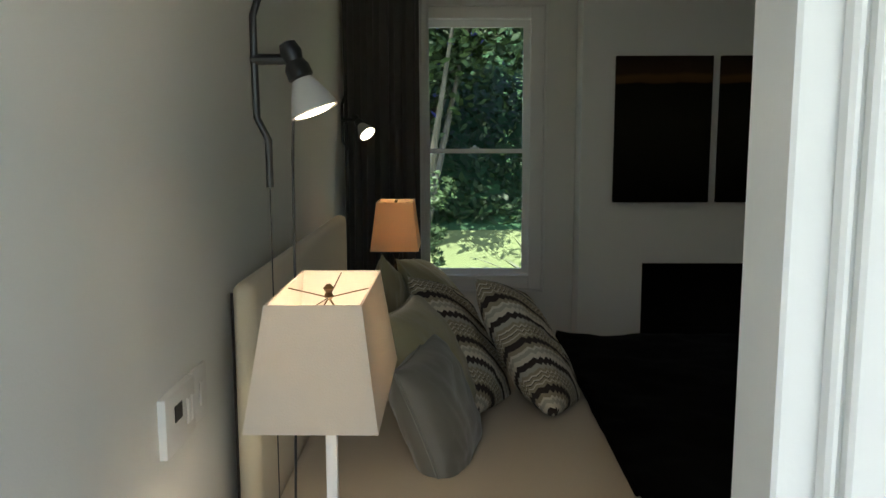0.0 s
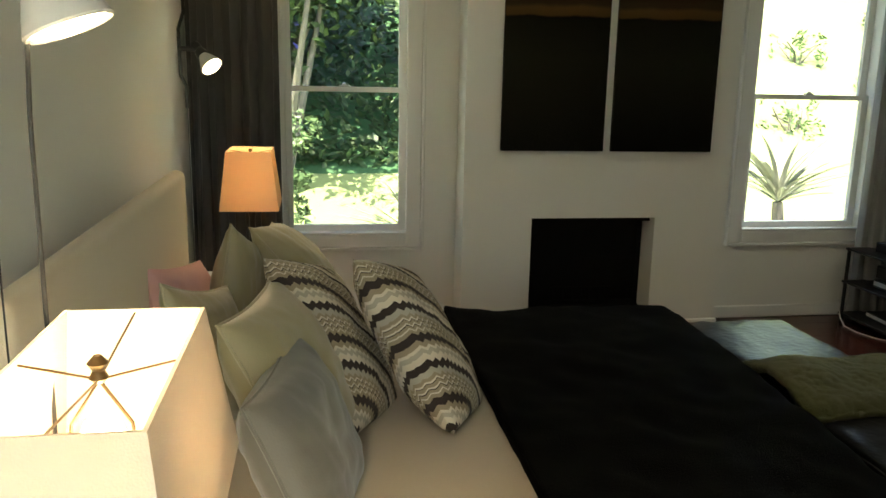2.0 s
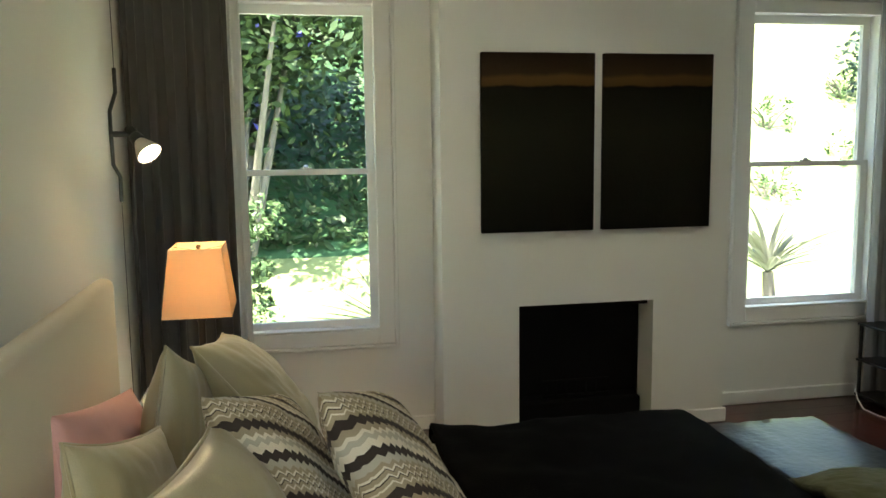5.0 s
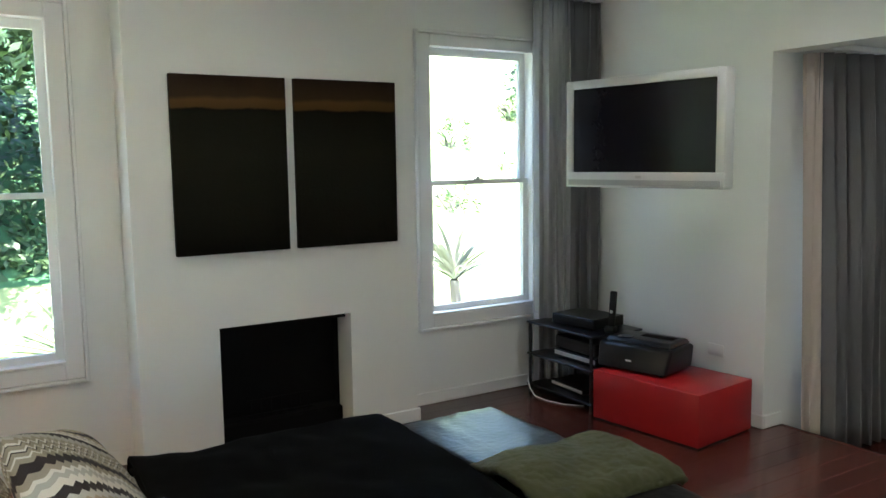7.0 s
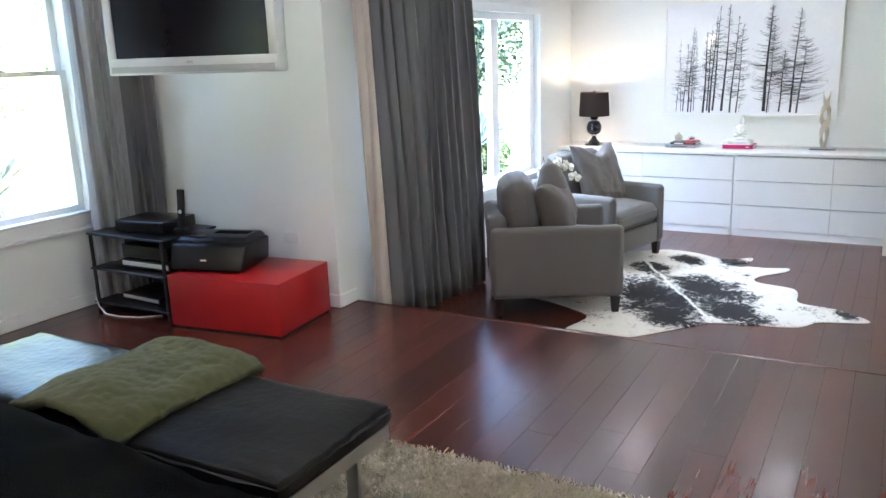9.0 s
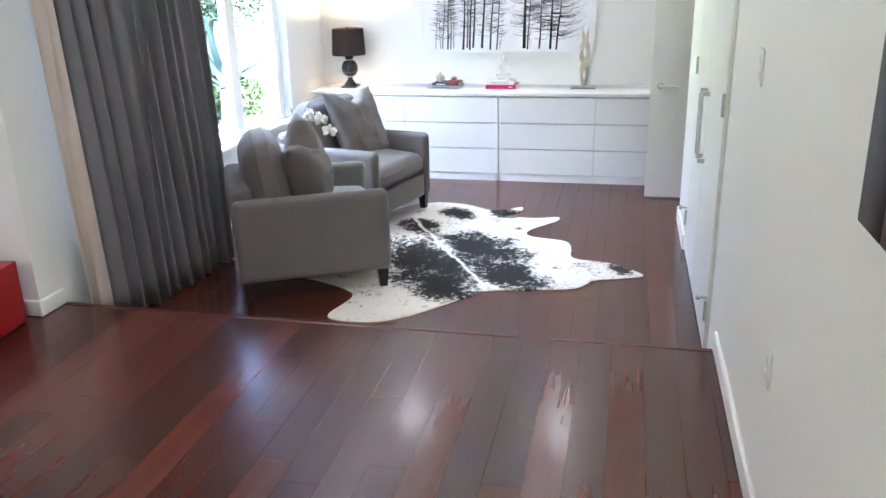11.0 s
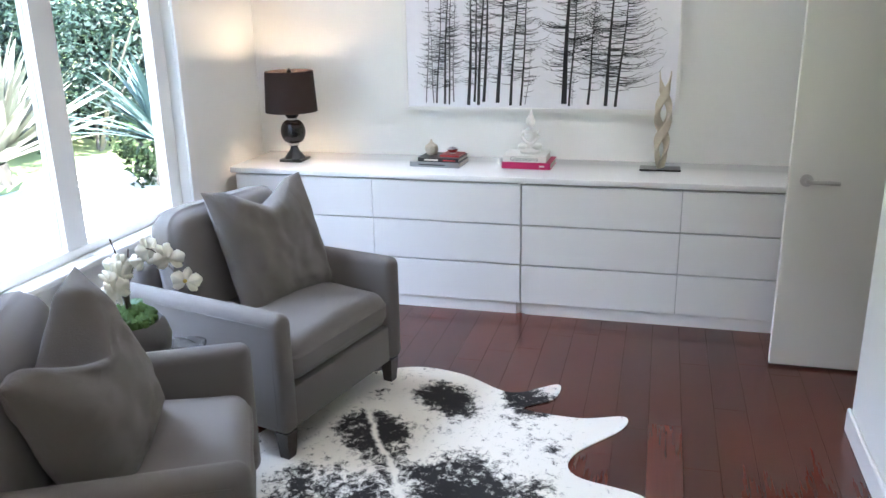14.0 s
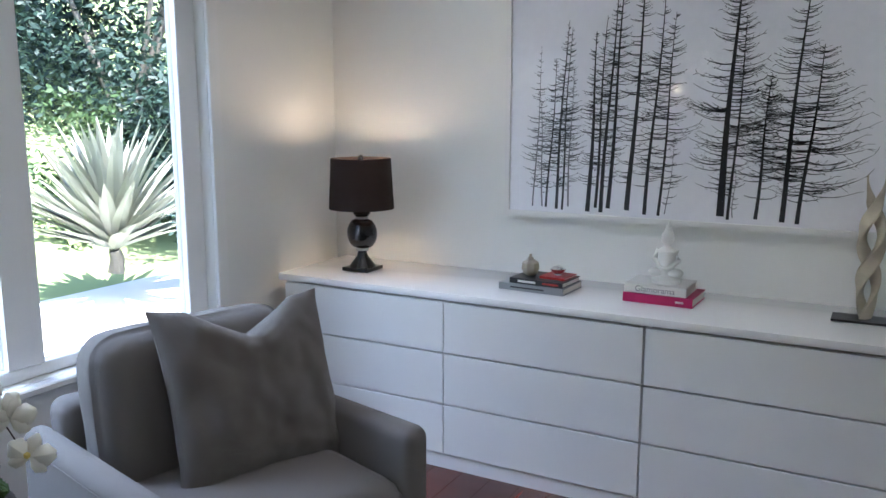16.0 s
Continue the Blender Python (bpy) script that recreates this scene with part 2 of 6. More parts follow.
skirting("baseboard", [(CX[0] + 0.0, FP[0], CF - 0.016, CF, 0, 0.085), (FP[1], CX[1] + 0.016, CF - 0.016, CF, 0, 0.085)])
boxes("door_casing", [(DX[1] + 0.016, DX[1] + 0.085, YS, YS + 0.018, 0, 2.19), (XW, DX[1], YS, YS + 0.018, 2.1, 2.19), (DX[1], DX[1] + 0.085, YS - TS - 0.018, YS - TS, 0, 2.19),
                      (DX[1] - 0.048, DX[1], YS - TS + 0.02, 0.40, 0, 2.1), (DX[1] - 0.012, DX[1], YS - TS - 0.004, YS - TS + 0.019, 0, 2.1)], TRIM, "white painted door casing", "trim", bevel=0.004)


# ---- windows ----
def sash_window(name, x0, x1, label):
    z0, z1 = WZ
    w = thing(name, pose(0, 0, 0), label, "window", "sash windows", "structure")
    def frame_piece(n, *r):
        return boxes(n, [r], TRIM, parent=w, bevel=0.004)
    for xa, xb in ((x0 - 0.088, x0 + 0.004), (x1 - 0.004, x1 + 0.088)):
        frame_piece("casing", xa, xb, YN - 0.022, YN - 0.001, z0 - 0.075, z1 + 0.075)
    frame_piece("casing", x0 + 0.005, x1 - 0.005, YN - 0.021, YN - 0.001, z1 - 0.004, z1 + 0.074)
    frame_piece("casing", x0 + 0.005, x1 - 0.005, YN - 0.021, YN - 0.001, z0 - 0.074, z0 + 0.006)
    for xa, xb in ((x0 - 0.108, x0 - 0.089), (x1 + 0.089, x1 + 0.108)):
        frame_piece("backband", xa, xb, YN - 0.036, YN - 0.001, z0 - 0.095, z1 + 0.095)
    for za, zb in ((z0 - 0.095, z0 - 0.076), (z1 + 0.076, z1 + 0.095)):
        frame_piece("backband", x0 - 0.088, x1 + 0.088, YN - 0.035, YN - 0.001, za, zb)
    frame_piece("window_sill", x0, x1, YN - 0.026, YN + 0.06, z0 + 0.007, z0 + 0.022)
    for n, (a, b, y) in (("upper_sash", (1.475, z1, YN + 0.075)), ("lower_sash", (z0 + 0.01, 1.505, YN + 0.035))):
        s = boxes(n, [(x0, x0 + 0.045, y, y + 0.035, a, b), (x1 - 0.045, x1, y, y + 0.035, a, b),
                      (x0 + 0.045, x1 - 0.045, y, y + 0.035, a, a + (0.03 if a > 1 else 0.05)), (x0 + 0.045, x1 - 0.045, y, y + 0.035, b - (0.05 if a > 1 else 0.03), b)], TRIM, parent=w)
        g = boxes("pane", [(x0 + 0.045, x1 - 0.045, y + 0.015, y + 0.019, a + 0.03, b - 0.03)], GLASS, parent=s)
        g.visible_shadow = False
    bm = bmesh.new()
    bx(bm, (x0 + x1) / 2 - 0.03, (x0 + x1) / 2 + 0.03, YN + 0.04, YN + 0.065, 1.505, 1.515)
    lathe(bm, [(0.012, 1.515), (0.014, 1.522), (0.006, 1.53)], 12, pose((x0 + x1) / 2, YN + 0.05, 0))
    part("sash_lock", bm, STEEL, w, "brushed metal sash lock")
    return w


STEEL = mat("brushed steel", (0.55, 0.54, 0.52), 0.3, 1.0, var=0.05, grain=200, stretch=(1, 1, 12))
sash_window("window_1", *W1, "white painted wooden sash window beside the chimney breast")
sash_window("window_2", *W2, "white painted wooden sash window beside the television")
gw = thing("window_3", pose(0, 0, 0), "large white framed garden window behind the armchairs", "window", kind="structure")
yg = YSN + 0.05
boxes("window_frame", [(SW[0], SW[0] + 0.06, yg, yg + 0.06, SW[2], SW[3]), (SW[1] - 0.10, SW[1], yg, yg + 0.06, SW[2], SW[3]), (SW[0] + 0.06, SW[1] - 0.10, yg, yg + 0.06, SW[3] - 0.06, SW[3]),
                       (SW[0] + 0.06, SW[1] - 0.10, yg, yg + 0.06, SW[2], SW[2] + 0.045)], TRIM, parent=gw, bevel=0.004)
boxes("mullion", [(7.24, 7.37, yg + 0.002, yg + 0.058, SW[2] + 0.045, SW[3] - 0.06)], TRIM, parent=gw)
boxes("mullion", [(6.22, 6.32, yg + 0.002, yg + 0.058, SW[2] + 0.045, SW[3] - 0.06)], TRIM, parent=gw)
boxes("window_sill", [(SW[0] - 0.02, SW[1] + 0.02, YSN - 0.045, yg, SW[2] - 0.03, SW[2] - 0.001)], TRIM, parent=gw, bevel=0.006)
boxes("casing", [(SW[1] - 0.002, SW[1] + 0.06, YSN - 0.02, YSN - 0.001, SW[2] - 0.08, SW[3] + 0.06)], TRIM, parent=gw, bevel=0.004)
boxes("casing", [(SW[0], SW[1] - 0.003, YSN - 0.018, YSN - 0.001, SW[3] - 0.002, SW[3] + 0.06)], TRIM, parent=gw, bevel=0.004)
for a, b in ((SW[0] + 0.06, 6.22), (6.32, 7.24), (7.37, SW[1] - 0.10)):
    g = boxes("pane", [(a, b, yg + 0.028, yg + 0.034, SW[2] + 0.045, SW[3] - 0.06)], GLASS, parent=gw)
    g.visible_shadow = False


# ---- recessed ceiling lights ----
LENS = bpy.data.materials.new("lit downlight lens")
LENS.use_nodes = True
_l = LENS.node_tree.nodes["Principled BSDF"]
_l.inputs["Emission Color"].default_value = (1, 0.93, 0.84, 1)
_l.inputs["Emission Strength"].default_value = 6
for x, y, z, w in DOWNLIGHTS:
    dl = thing("downlight", pose(x, y, z), "small round recessed ceiling spotlight, lit", "downlight", "ceiling downlights")
    bm = bmesh.new()
    seg = 24
    rings = [[bm.verts.new((r * math.cos(2 * math.pi * k / seg), r * math.sin(2 * math.pi * k / seg), h)) for k in range(seg)] for r, h in ((0.048, -0.0005), (0.046, -0.005), (0.036, -0.005), (0.034, -0.0005))]
    for a, b in zip(rings, rings[1:]):
        for k in range(seg):
            bm.faces.new((a[k], a[(k + 1) % seg], b[(k + 1) % seg], b[k]))
    part("trim_ring", bm, TRIM, dl)
    bm = bmesh.new()
    lathe(bm, [(0.034, -0.0008), (0.033, -0.002)], 24)
    f = part("lens", bm, LENS, dl)
    f.visible_shadow = False

# ---- bedroom materials ----
LINEN = mat("beige linen", (0.38, 0.325, 0.245), 0.85, var=0.07, scale=14, grain=350, bump=0.1, sheen=0.2)
LINING = mat("curtain lining", (0.56, 0.49, 0.43), 0.85, var=0.06, scale=6, grain=200, bump=0.05)
HEAD = mat("headboard cloth", (0.60, 0.52, 0.37), 0.85, var=0.05, scale=10, grain=300, bump=0.08, sheen=0.2)
BLACKCLOTH = mat("black bed cover", (0.0022, 0.0021, 0.0019), 0.9, var=0.45, scale=14, grain=200, bump=0.2, spec=0.03)
SAGE = mat("sage satin", (0.33, 0.29, 0.165), 0.45, var=0.08, scale=8, grain=200, bump=0.04, sheen=0.3)
GREYSATIN = mat("grey satin", (0.118, 0.116, 0.100), 0.42, var=0.08, scale=8, grain=200, bump=0.04, sheen=0.3)
PINK = mat("pink cotton", (0.60, 0.33, 0.31), 0.85, var=0.06, scale=12, grain=250, bump=0.06)
CURTAIN = mat("charcoal curtain cloth", (0.075, 0.072, 0.07), 0.9, spec=0.15, var=0.18, scale=3, grain=160, bump=0.08, sheen=0.2, stretch=(1, 1, 0.15))
GREYCURT = mat("grey curtain cloth", (0.17, 0.17, 0.175), 0.75, var=0.22, scale=4, grain=160, bump=0.08, sheen=0.2, stretch=(1, 1, 0.15))
PALECURT = mat("pale grey curtain cloth", (0.36, 0.36, 0.37), 0.8, var=0.2, scale=4, grain=160, bump=0.08, sheen=0.2, stretch=(1, 1, 0.15))
BLACKMETAL = mat("black lacquered metal", (0.012, 0.012, 0.012), 0.35, var=0.2)
ALU = mat("white enamelled metal", (0.55, 0.54, 0.51), 0.35, 0.2, var=0.04)
LEATHER = mat("black leather", (0.011, 0.0108, 0.0105), 0.32, var=0.25, scale=7, grain=34, bump=0.12, spec=0.12)
TOWEL = mat("olive towelling", (0.058, 0.062, 0.014), 0.95, var=0.4, scale=25, grain=260, bump=0.3, sheen=0.12)
RUG = mat("beige shag", (0.48, 0.43, 0.34), 0.95, var=0.25, scale=20, grain=150, bump=0.2, sheen=0.2)
REDLAC = mat("red lacquer", (0.37, 0.012, 0.014), 0.3, var=0.05, bump=0.005)
BLACKPLASTIC = mat("black plastic", (0.007, 0.007, 0.0075), 0.30, var=0.15, grain=300, bump=0.02, spec=0.35)
SILVER = mat("silver plastic", (0.66, 0.66, 0.65), 0.35, 0.3, var=0.03)
SCREEN = mat("dark screen", (0.010, 0.008, 0.011), 0.22, var=0.05, bump=0.0, spec=0.3)
DARKWOOD = mat("dark stained wood", (0.018, 0.012, 0.010), 0.35, var=0.3, scale=5, grain=60, stretch=(0.3, 6, 6))
BRASS = mat("aged brass", (0.14, 0.09, 0.045), 0.4, 1.0)
WHITEWOOD = mat("white lacquer", (0.80, 0.79, 0.77), 0.3, var=0.02, bump=0.005)
WHITEPLASTIC = mat("white plastic", (0.78, 0.77, 0.74), 0.4, var=0.02)


def shade_cloth(name, color, through=0.5):
    m = mat(name, color, 0.9, var=0.05, scale=30, grain=400, bump=0.06)
    n, l = m.node_tree.nodes, m.node_tree.links
    p, out = n["Principled BSDF"], n["Material Output"]
    tr, mx = n.new("ShaderNodeBsdfTranslucent"), n.new("ShaderNodeMixShader")
    tr.inputs[0].default_value = (*color, 1)
    mx.inputs[0].default_value = through
    l.new(p.outputs[0], mx.inputs[1])
    l.new(tr.outputs[0], mx.inputs[2])
    l.new(mx.outputs[0], out.inputs[0])
    return m


SHADE = shade_cloth("cream lampshade cloth", (0.66, 0.58, 0.48), 0.26)
SHADE2 = shade_cloth("amber lampshade cloth", (0.70, 0.50, 0.31), 0.32)
SHEER = shade_cloth("white sheer cloth", (0.75, 0.75, 0.74), 0.5)


def zigzag_cloth():
    """Knitted stripes in cream, taupe and dark brown with a zigzag edge."""
    m = mat("zigzag knit", (0.5, 0.45, 0.36), 0.9, var=0.1, grain=300, bump=0.15)
    n, l = m.node_tree.nodes, m.node_tree.links
    p = n["Principled BSDF"]
    tc, sp = n.new("ShaderNodeTexCoord"), n.new("ShaderNodeSeparateXYZ")
    l.new(tc.outputs["Object"], sp.inputs[0])
    def op(kind, a, b=None, c=None):
        q = n.new("ShaderNodeMath")
        q.operation = kind
        for i, v in enumerate((a, b, c)):
            if v is None:
                continue
            if isinstance(v, (int, float)):
                q.inputs[i].default_value = v
            else:
                l.new(v, q.inputs[i])
        return q.outputs[0]
    zig = op("PINGPONG", sp.outputs[1], 0.0085)
    slope = op("ADD", sp.outputs[0], op("MULTIPLY", sp.outputs[1], 0.80))
    v = op("ADD", slope, op("ADD", op("MULTIPLY", zig, 1.35), op("MULTIPLY", op("MULTIPLY", sp.outputs[1], sp.outputs[1]), 0.9)))
    f = op("FRACT", op("MULTIPLY", op("ADD", v, 1.0), 1 / 0.195))
    ramp = n.new("ShaderNodeValToRGB")
    ramp.color_ramp.interpolation = "CONSTANT"
    dark, cream, taupe, grey = (0.030, 0.020, 0.016, 1), (0.62, 0.56, 0.45, 1), (0.30, 0.25, 0.17, 1), (0.40, 0.37, 0.30, 1)
    rows = [(0, dark), (0.12, cream), (0.22, grey), (0.30, cream), (0.35, taupe), (0.44, dark), (0.57, taupe), (0.63, cream), (0.655, taupe), (0.70, dark), (0.715, cream), (0.745, taupe),
            (0.80, dark), (0.812, cream), (0.84, taupe), (0.90, grey)]
    while len(ramp.color_ramp.elements) < len(rows):
        ramp.color_ramp.elements.new(0.5)
    for e, (pos, c) in zip(ramp.color_ramp.elements, rows):
        e.position, e.color = pos, c
    l.new(f, ramp.inputs[0])
    l.new(ramp.outputs[0], p.inputs["Base Color"])
    return m


ZIGZAG = zigzag_cloth()


# ---- soft things ----
def cushion_bm(w, h, d, seed=0, pinch=0.06, n=56, slump=0.0, crease=0.006, chop=0.0):
    """A stuffed cushion, w by h in its plane and d thick, with drawn-out corners."""
    bm = bmesh.new()
    grids = []
    for side in (1, -1):
        g = []
        for i in range(n + 1):
            row = []
            for j in range(n + 1):
                u, v = 2 * i / n - 1, 2 * j / n - 1
                edge = (1 - abs(u) ** 2.6) * (1 - abs(v) ** 2.6)
                t = max(edge, 0) ** 0.5
                k = 1 - pinch * ((1 - v * v) * abs(u) ** 3)
                q = 1 - pinch * ((1 - u * u) * abs(v) ** 3)
                x, y = u * w / 2 * k, v * h / 2 * q
                z = side * t * d / 2
                nz = noise.noise((x * 7 + seed, y * 7 + side, seed * 3.1)) + 0.5 * noise.noise((x * 17 + seed, y * 15, seed))
                fold = math.sin((u * 1.2 + v * 0.7) * 9 + 3 * nz + seed) * crease * (abs(u * v) ** 0.5)
                z += side * t * (nz * crease * 2.0 + fold) - side * t * 0.35 * crease * max(0.0, 0.16 - abs(noise.noise((x * 7 + y * 4 + seed, y * 13 - x * 3, side + seed)))) / 0.16 * (0.35 + 0.65 * max(abs(u), abs(v)))
                z += side * t * crease * 0.5 * math.sin(v * 30 + 4 * nz + u * 5) * max(0, -v - 0.1)
                z += slump * (u * u - 0.4) * d
                y -= chop * h * max(0, 1 - abs(u) * 1.6) * max(0, v) ** 2
                row.append(Vector((x, y, z)))
            g.append(row)
        grids.append(g)
    top = [[bm.verts.new(p) for p in row] for row in grids[0]]
    low = [[top[i][j] if i in (0, n) or j in (0, n) else bm.verts.new(grids[1][i][j]) for j in range(n + 1)] for i in range(n + 1)]
    for i in range(n):
        for j in range(n):
            bm.faces.new((top[i][j], top[i + 1][j], top[i + 1][j + 1], top[i][j + 1]))
            bm.faces.new((low[i][j], low[i][j + 1], low[i + 1][j + 1], low[i + 1][j]))
    return bm


def cushion(name, w, h, d, m, material, label, seed=0, group="", piping=None, **kw):
    ob = thing(name, m, label, "cushion", group)
    part("cover", cushion_bm(w, h, d, seed, **kw), material, ob)
    if piping is not None:
        bm = bmesh.new()
        k = kw.get("pinch", 0.06)
        pts = []
        for a, b in (((-1, -1), (1, -1)), ((1, -1), (1, 1)), ((1, 1), (-1, 1)), ((-1, 1), (-1, -1))):
            for s in range(12):
                u, v = a[0] + (b[0] - a[0]) * s / 12, a[1] + (b[1] - a[1]) * s / 12
                pts.append((u * w / 2 * (1 - k * (1 - v * v) * abs(u) ** 3), v * h / 2 * (1 - k * (1 - u * u) * abs(v) ** 3) - kw.get("chop", 0) * h * max(0, 1 - abs(u) * 1.6) * max(0, v) ** 2, kw.get("slump", 0) * (u * u - 0.4) * d))
        tube(bm, pts + pts[:1], 0.005, 6)
        part("seam", bm, piping, ob)
    return ob


def soft_box(w, d, h, r, crown, seed):
    """A boxed upholstery cushion standing on z = 0, with rounded edges, a crown and a few dents."""
    bm = bmesh.new()
    bx(bm, -w / 2, w / 2, -d / 2, d / 2, 0, h)
    bmesh.ops.subdivide_edges(bm, edges=bm.edges[:], cuts=21, use_grid_fill=True)
    for v in bm.verts:
        p = v.co.copy()
        c = Vector((max(-w / 2 + r, min(w / 2 - r, p.x)), max(-d / 2 + r, min(d / 2 - r, p.y)), max(r, min(h - r, p.z))))
        off = p - c
        if off.length > 1e-6:
            v.co = c + off.normalized() * r
        u, q = 2 * p.x / w, 2 * p.y / d
        k = max(0, (1 - u * u) * (1 - q * q))
        nz = noise.noise((p.x * 6 + seed, p.y * 6, p.z * 6))
        if p.z > h * 0.7:
            v.co.z += crown * k ** 0.6 + 0.006 * nz
        elif p.z > h * 0.3:
            v.co += Vector((u, q, 0)) * 0.006 * (1 + nz)
    return bm



def basis(origin, xdir, ydir):
    """A pose whose x and y run along the given ways."""
    x = Vector(xdir).normalized()
    z = x.cross(Vector(ydir)).normalized()
    y = z.cross(x)
    m = Matrix((x, y, z)).transposed().to_4x4()
    m.translation = origin
    return m


def curtain(name, pts, z0, z1, material, label, fold=0.09, depth=0.035, seed=1, sway=(0, 0)):
    """A hanging curtain along a plan line, in uneven folds."""
    rnd = random.Random(seed)
    pts = [Vector(p) for p in pts]
    length = sum((b - a).length for a, b in zip(pts, pts[1:]))
    n = max(24, int(length / fold * 12))
    bm = bmesh.new()
    rows = 14
    phase = [rnd.uniform(-0.6, 0.6) for _ in range(n // 8 + 2)]
    ring = []
    for i in range(n + 1):
        s = i / n
        d, k = s * length, 0
        while k < len(pts) - 2 and d > (pts[k + 1] - pts[k]).length:
            d -= (pts[k + 1] - pts[k]).length
            k += 1
        way = (pts[k + 1] - pts[k]).normalized()
        p = pts[k] + way * d
        side = Vector((-way.y, way.x))
        a = s * length / fold * 2 * math.pi + phase[i // 8] * (1 - (i % 8) / 8) + phase[i // 8 + 1] * (i % 8) / 8
        col = []
        for j in range(rows + 1):
            q = j / rows
            amp = depth * (0.55 + 0.45 * q) * (1 + 0.25 * math.sin(3 * s * 7 + 2.2 * q))
            off = amp * math.sin(a + 0.5 * math.sin(q * 2.5 + s * 5)) + 0.012 * math.sin(q * 5 + s * 9)
            along = 0.010 * math.sin(2 * a + q)
            pp = p + side * off + way * along + Vector(sway) * q
            col.append(bm.verts.new((pp.x, pp.y, z1 + (z0 - z1) * q)))
        ring.append(col)
    for a, b in zip(ring, ring[1:]):
        for j in range(rows):
            bm.faces.new((a[j], b[j], b[j + 1], a[j + 1]))
    ob = thing(name, pose(0, 0, 0), label, "curtain")
    c = part("drape", bm, material, ob)
    sol = c.modifiers.new("thick", "SOLIDIFY")
    sol.thickness, sol.offset = 0.004, 0
    return ob


cur = curtain("curtain", [(0.0, 5.10), (0.50, 5.10)], 0.015, 2.74, CURTAIN, "charcoal floor-length curtain drawn beside the sash window", seed=3)
curtain("curtain", [(0.515, 5.09), (0.565, 5.13)], 0.015, 2.74, SHEER, "narrow pale sheer curtain edge beside the window", fold=0.05, depth=0.012, seed=4)
curtain("curtain", [(4.56, 5.10), (4.70, 5.13), (4.86, 5.10)], 0.015, 2.74, GREYCURT, "grey floor-length curtain bunched in the corner", seed=5, fold=0.075)
curtain("curtain", [(4.30, 5.16), (4.42, 5.10), (4.58, 5.10)], 0.015, 2.74, PALECURT, "pale grey lined curtain edge hanging beside the window", fold=0.06, depth=0.022, seed=6)
rail = thing("curtain_rail", pose(0, 0, 0), "white curtain track under the ceiling", "curtain rail")
boxes("track", [(3.25, 4.87, 5.07, 5.12, 2.745, 2.775)], TRIM, parent=rail, bevel=0.004)
boxes("bracket", [(3.30, 3.33, 5.08, 5.11, 2.776, 2.80)], TRIM, parent=rail)
rail2 = thing("curtain_rail", pose(0, 0, 0), "white curtain track under the ceiling", "curtain rail")
boxes("track", [(0.09, 1.50, 5.07, 5.12, 2.745, 2.775)], TRIM, parent=rail2, bevel=0.004)
boxes("bracket", [(1.30, 1.33, 5.08, 5.11, 2.776, 2.80)], TRIM, parent=rail2)

# ---- bed ----
def skew(bm):
    """Draws the near foot corner of the bed in a little."""
    for v in bm.verts:
        v.co.x -= 0.10 * max(0, min(1, (3.1 - v.co.y) / 1.4)) * max(0, min(1, (v.co.x - 1.4) / 0.8))
    return bm


bed = thing("bed", pose(0, 0, 0), "wide double bed with cream sheets, black cover and upholstered headboard", "bed")
bm = bmesh.new()
bx(bm, 0.215, 2.19, 1.74, 3.54, 0.10, 0.32)
rounded(bm, 0.02, 2)
skew(bm)
part("base", bm, BLACKCLOTH, bed)
for x, y in ((0.3, 1.85), (0.3, 3.43), (2.06, 1.85), (2.06, 3.43)):
    bm = bmesh.new()
    lathe(bm, [(0.022, 0.0), (0.03, 0.10)], 12, pose(x, y, 0))
    part("leg", bm, DARKWOOD, bed)
bm = bmesh.new()
bx(bm, 0.212, 2.21, 1.72, 3.56, 0.32, 0.575)
rounded(bm, 0.06, 4)
skew(bm)
part("mattress", bm, LINEN, bed, "mattress in a cream sheet")
bm = bmesh.new()
bx(bm, 0.146, 0.210, 1.665, 3.53, 0.0, 1.215)
rounded(bm, 0.03, 5)
part("headboard", bm, HEAD, bed, "cream upholstered headboard")
bm = bmesh.new()
for y in (1.663, ):
    tube(bm, [(0.150, y, 0.02), (0.150, y, 1.19)], 0.004, 6)
part("piping", bm, DARKWOOD, bed, "dark seam along the headboard")


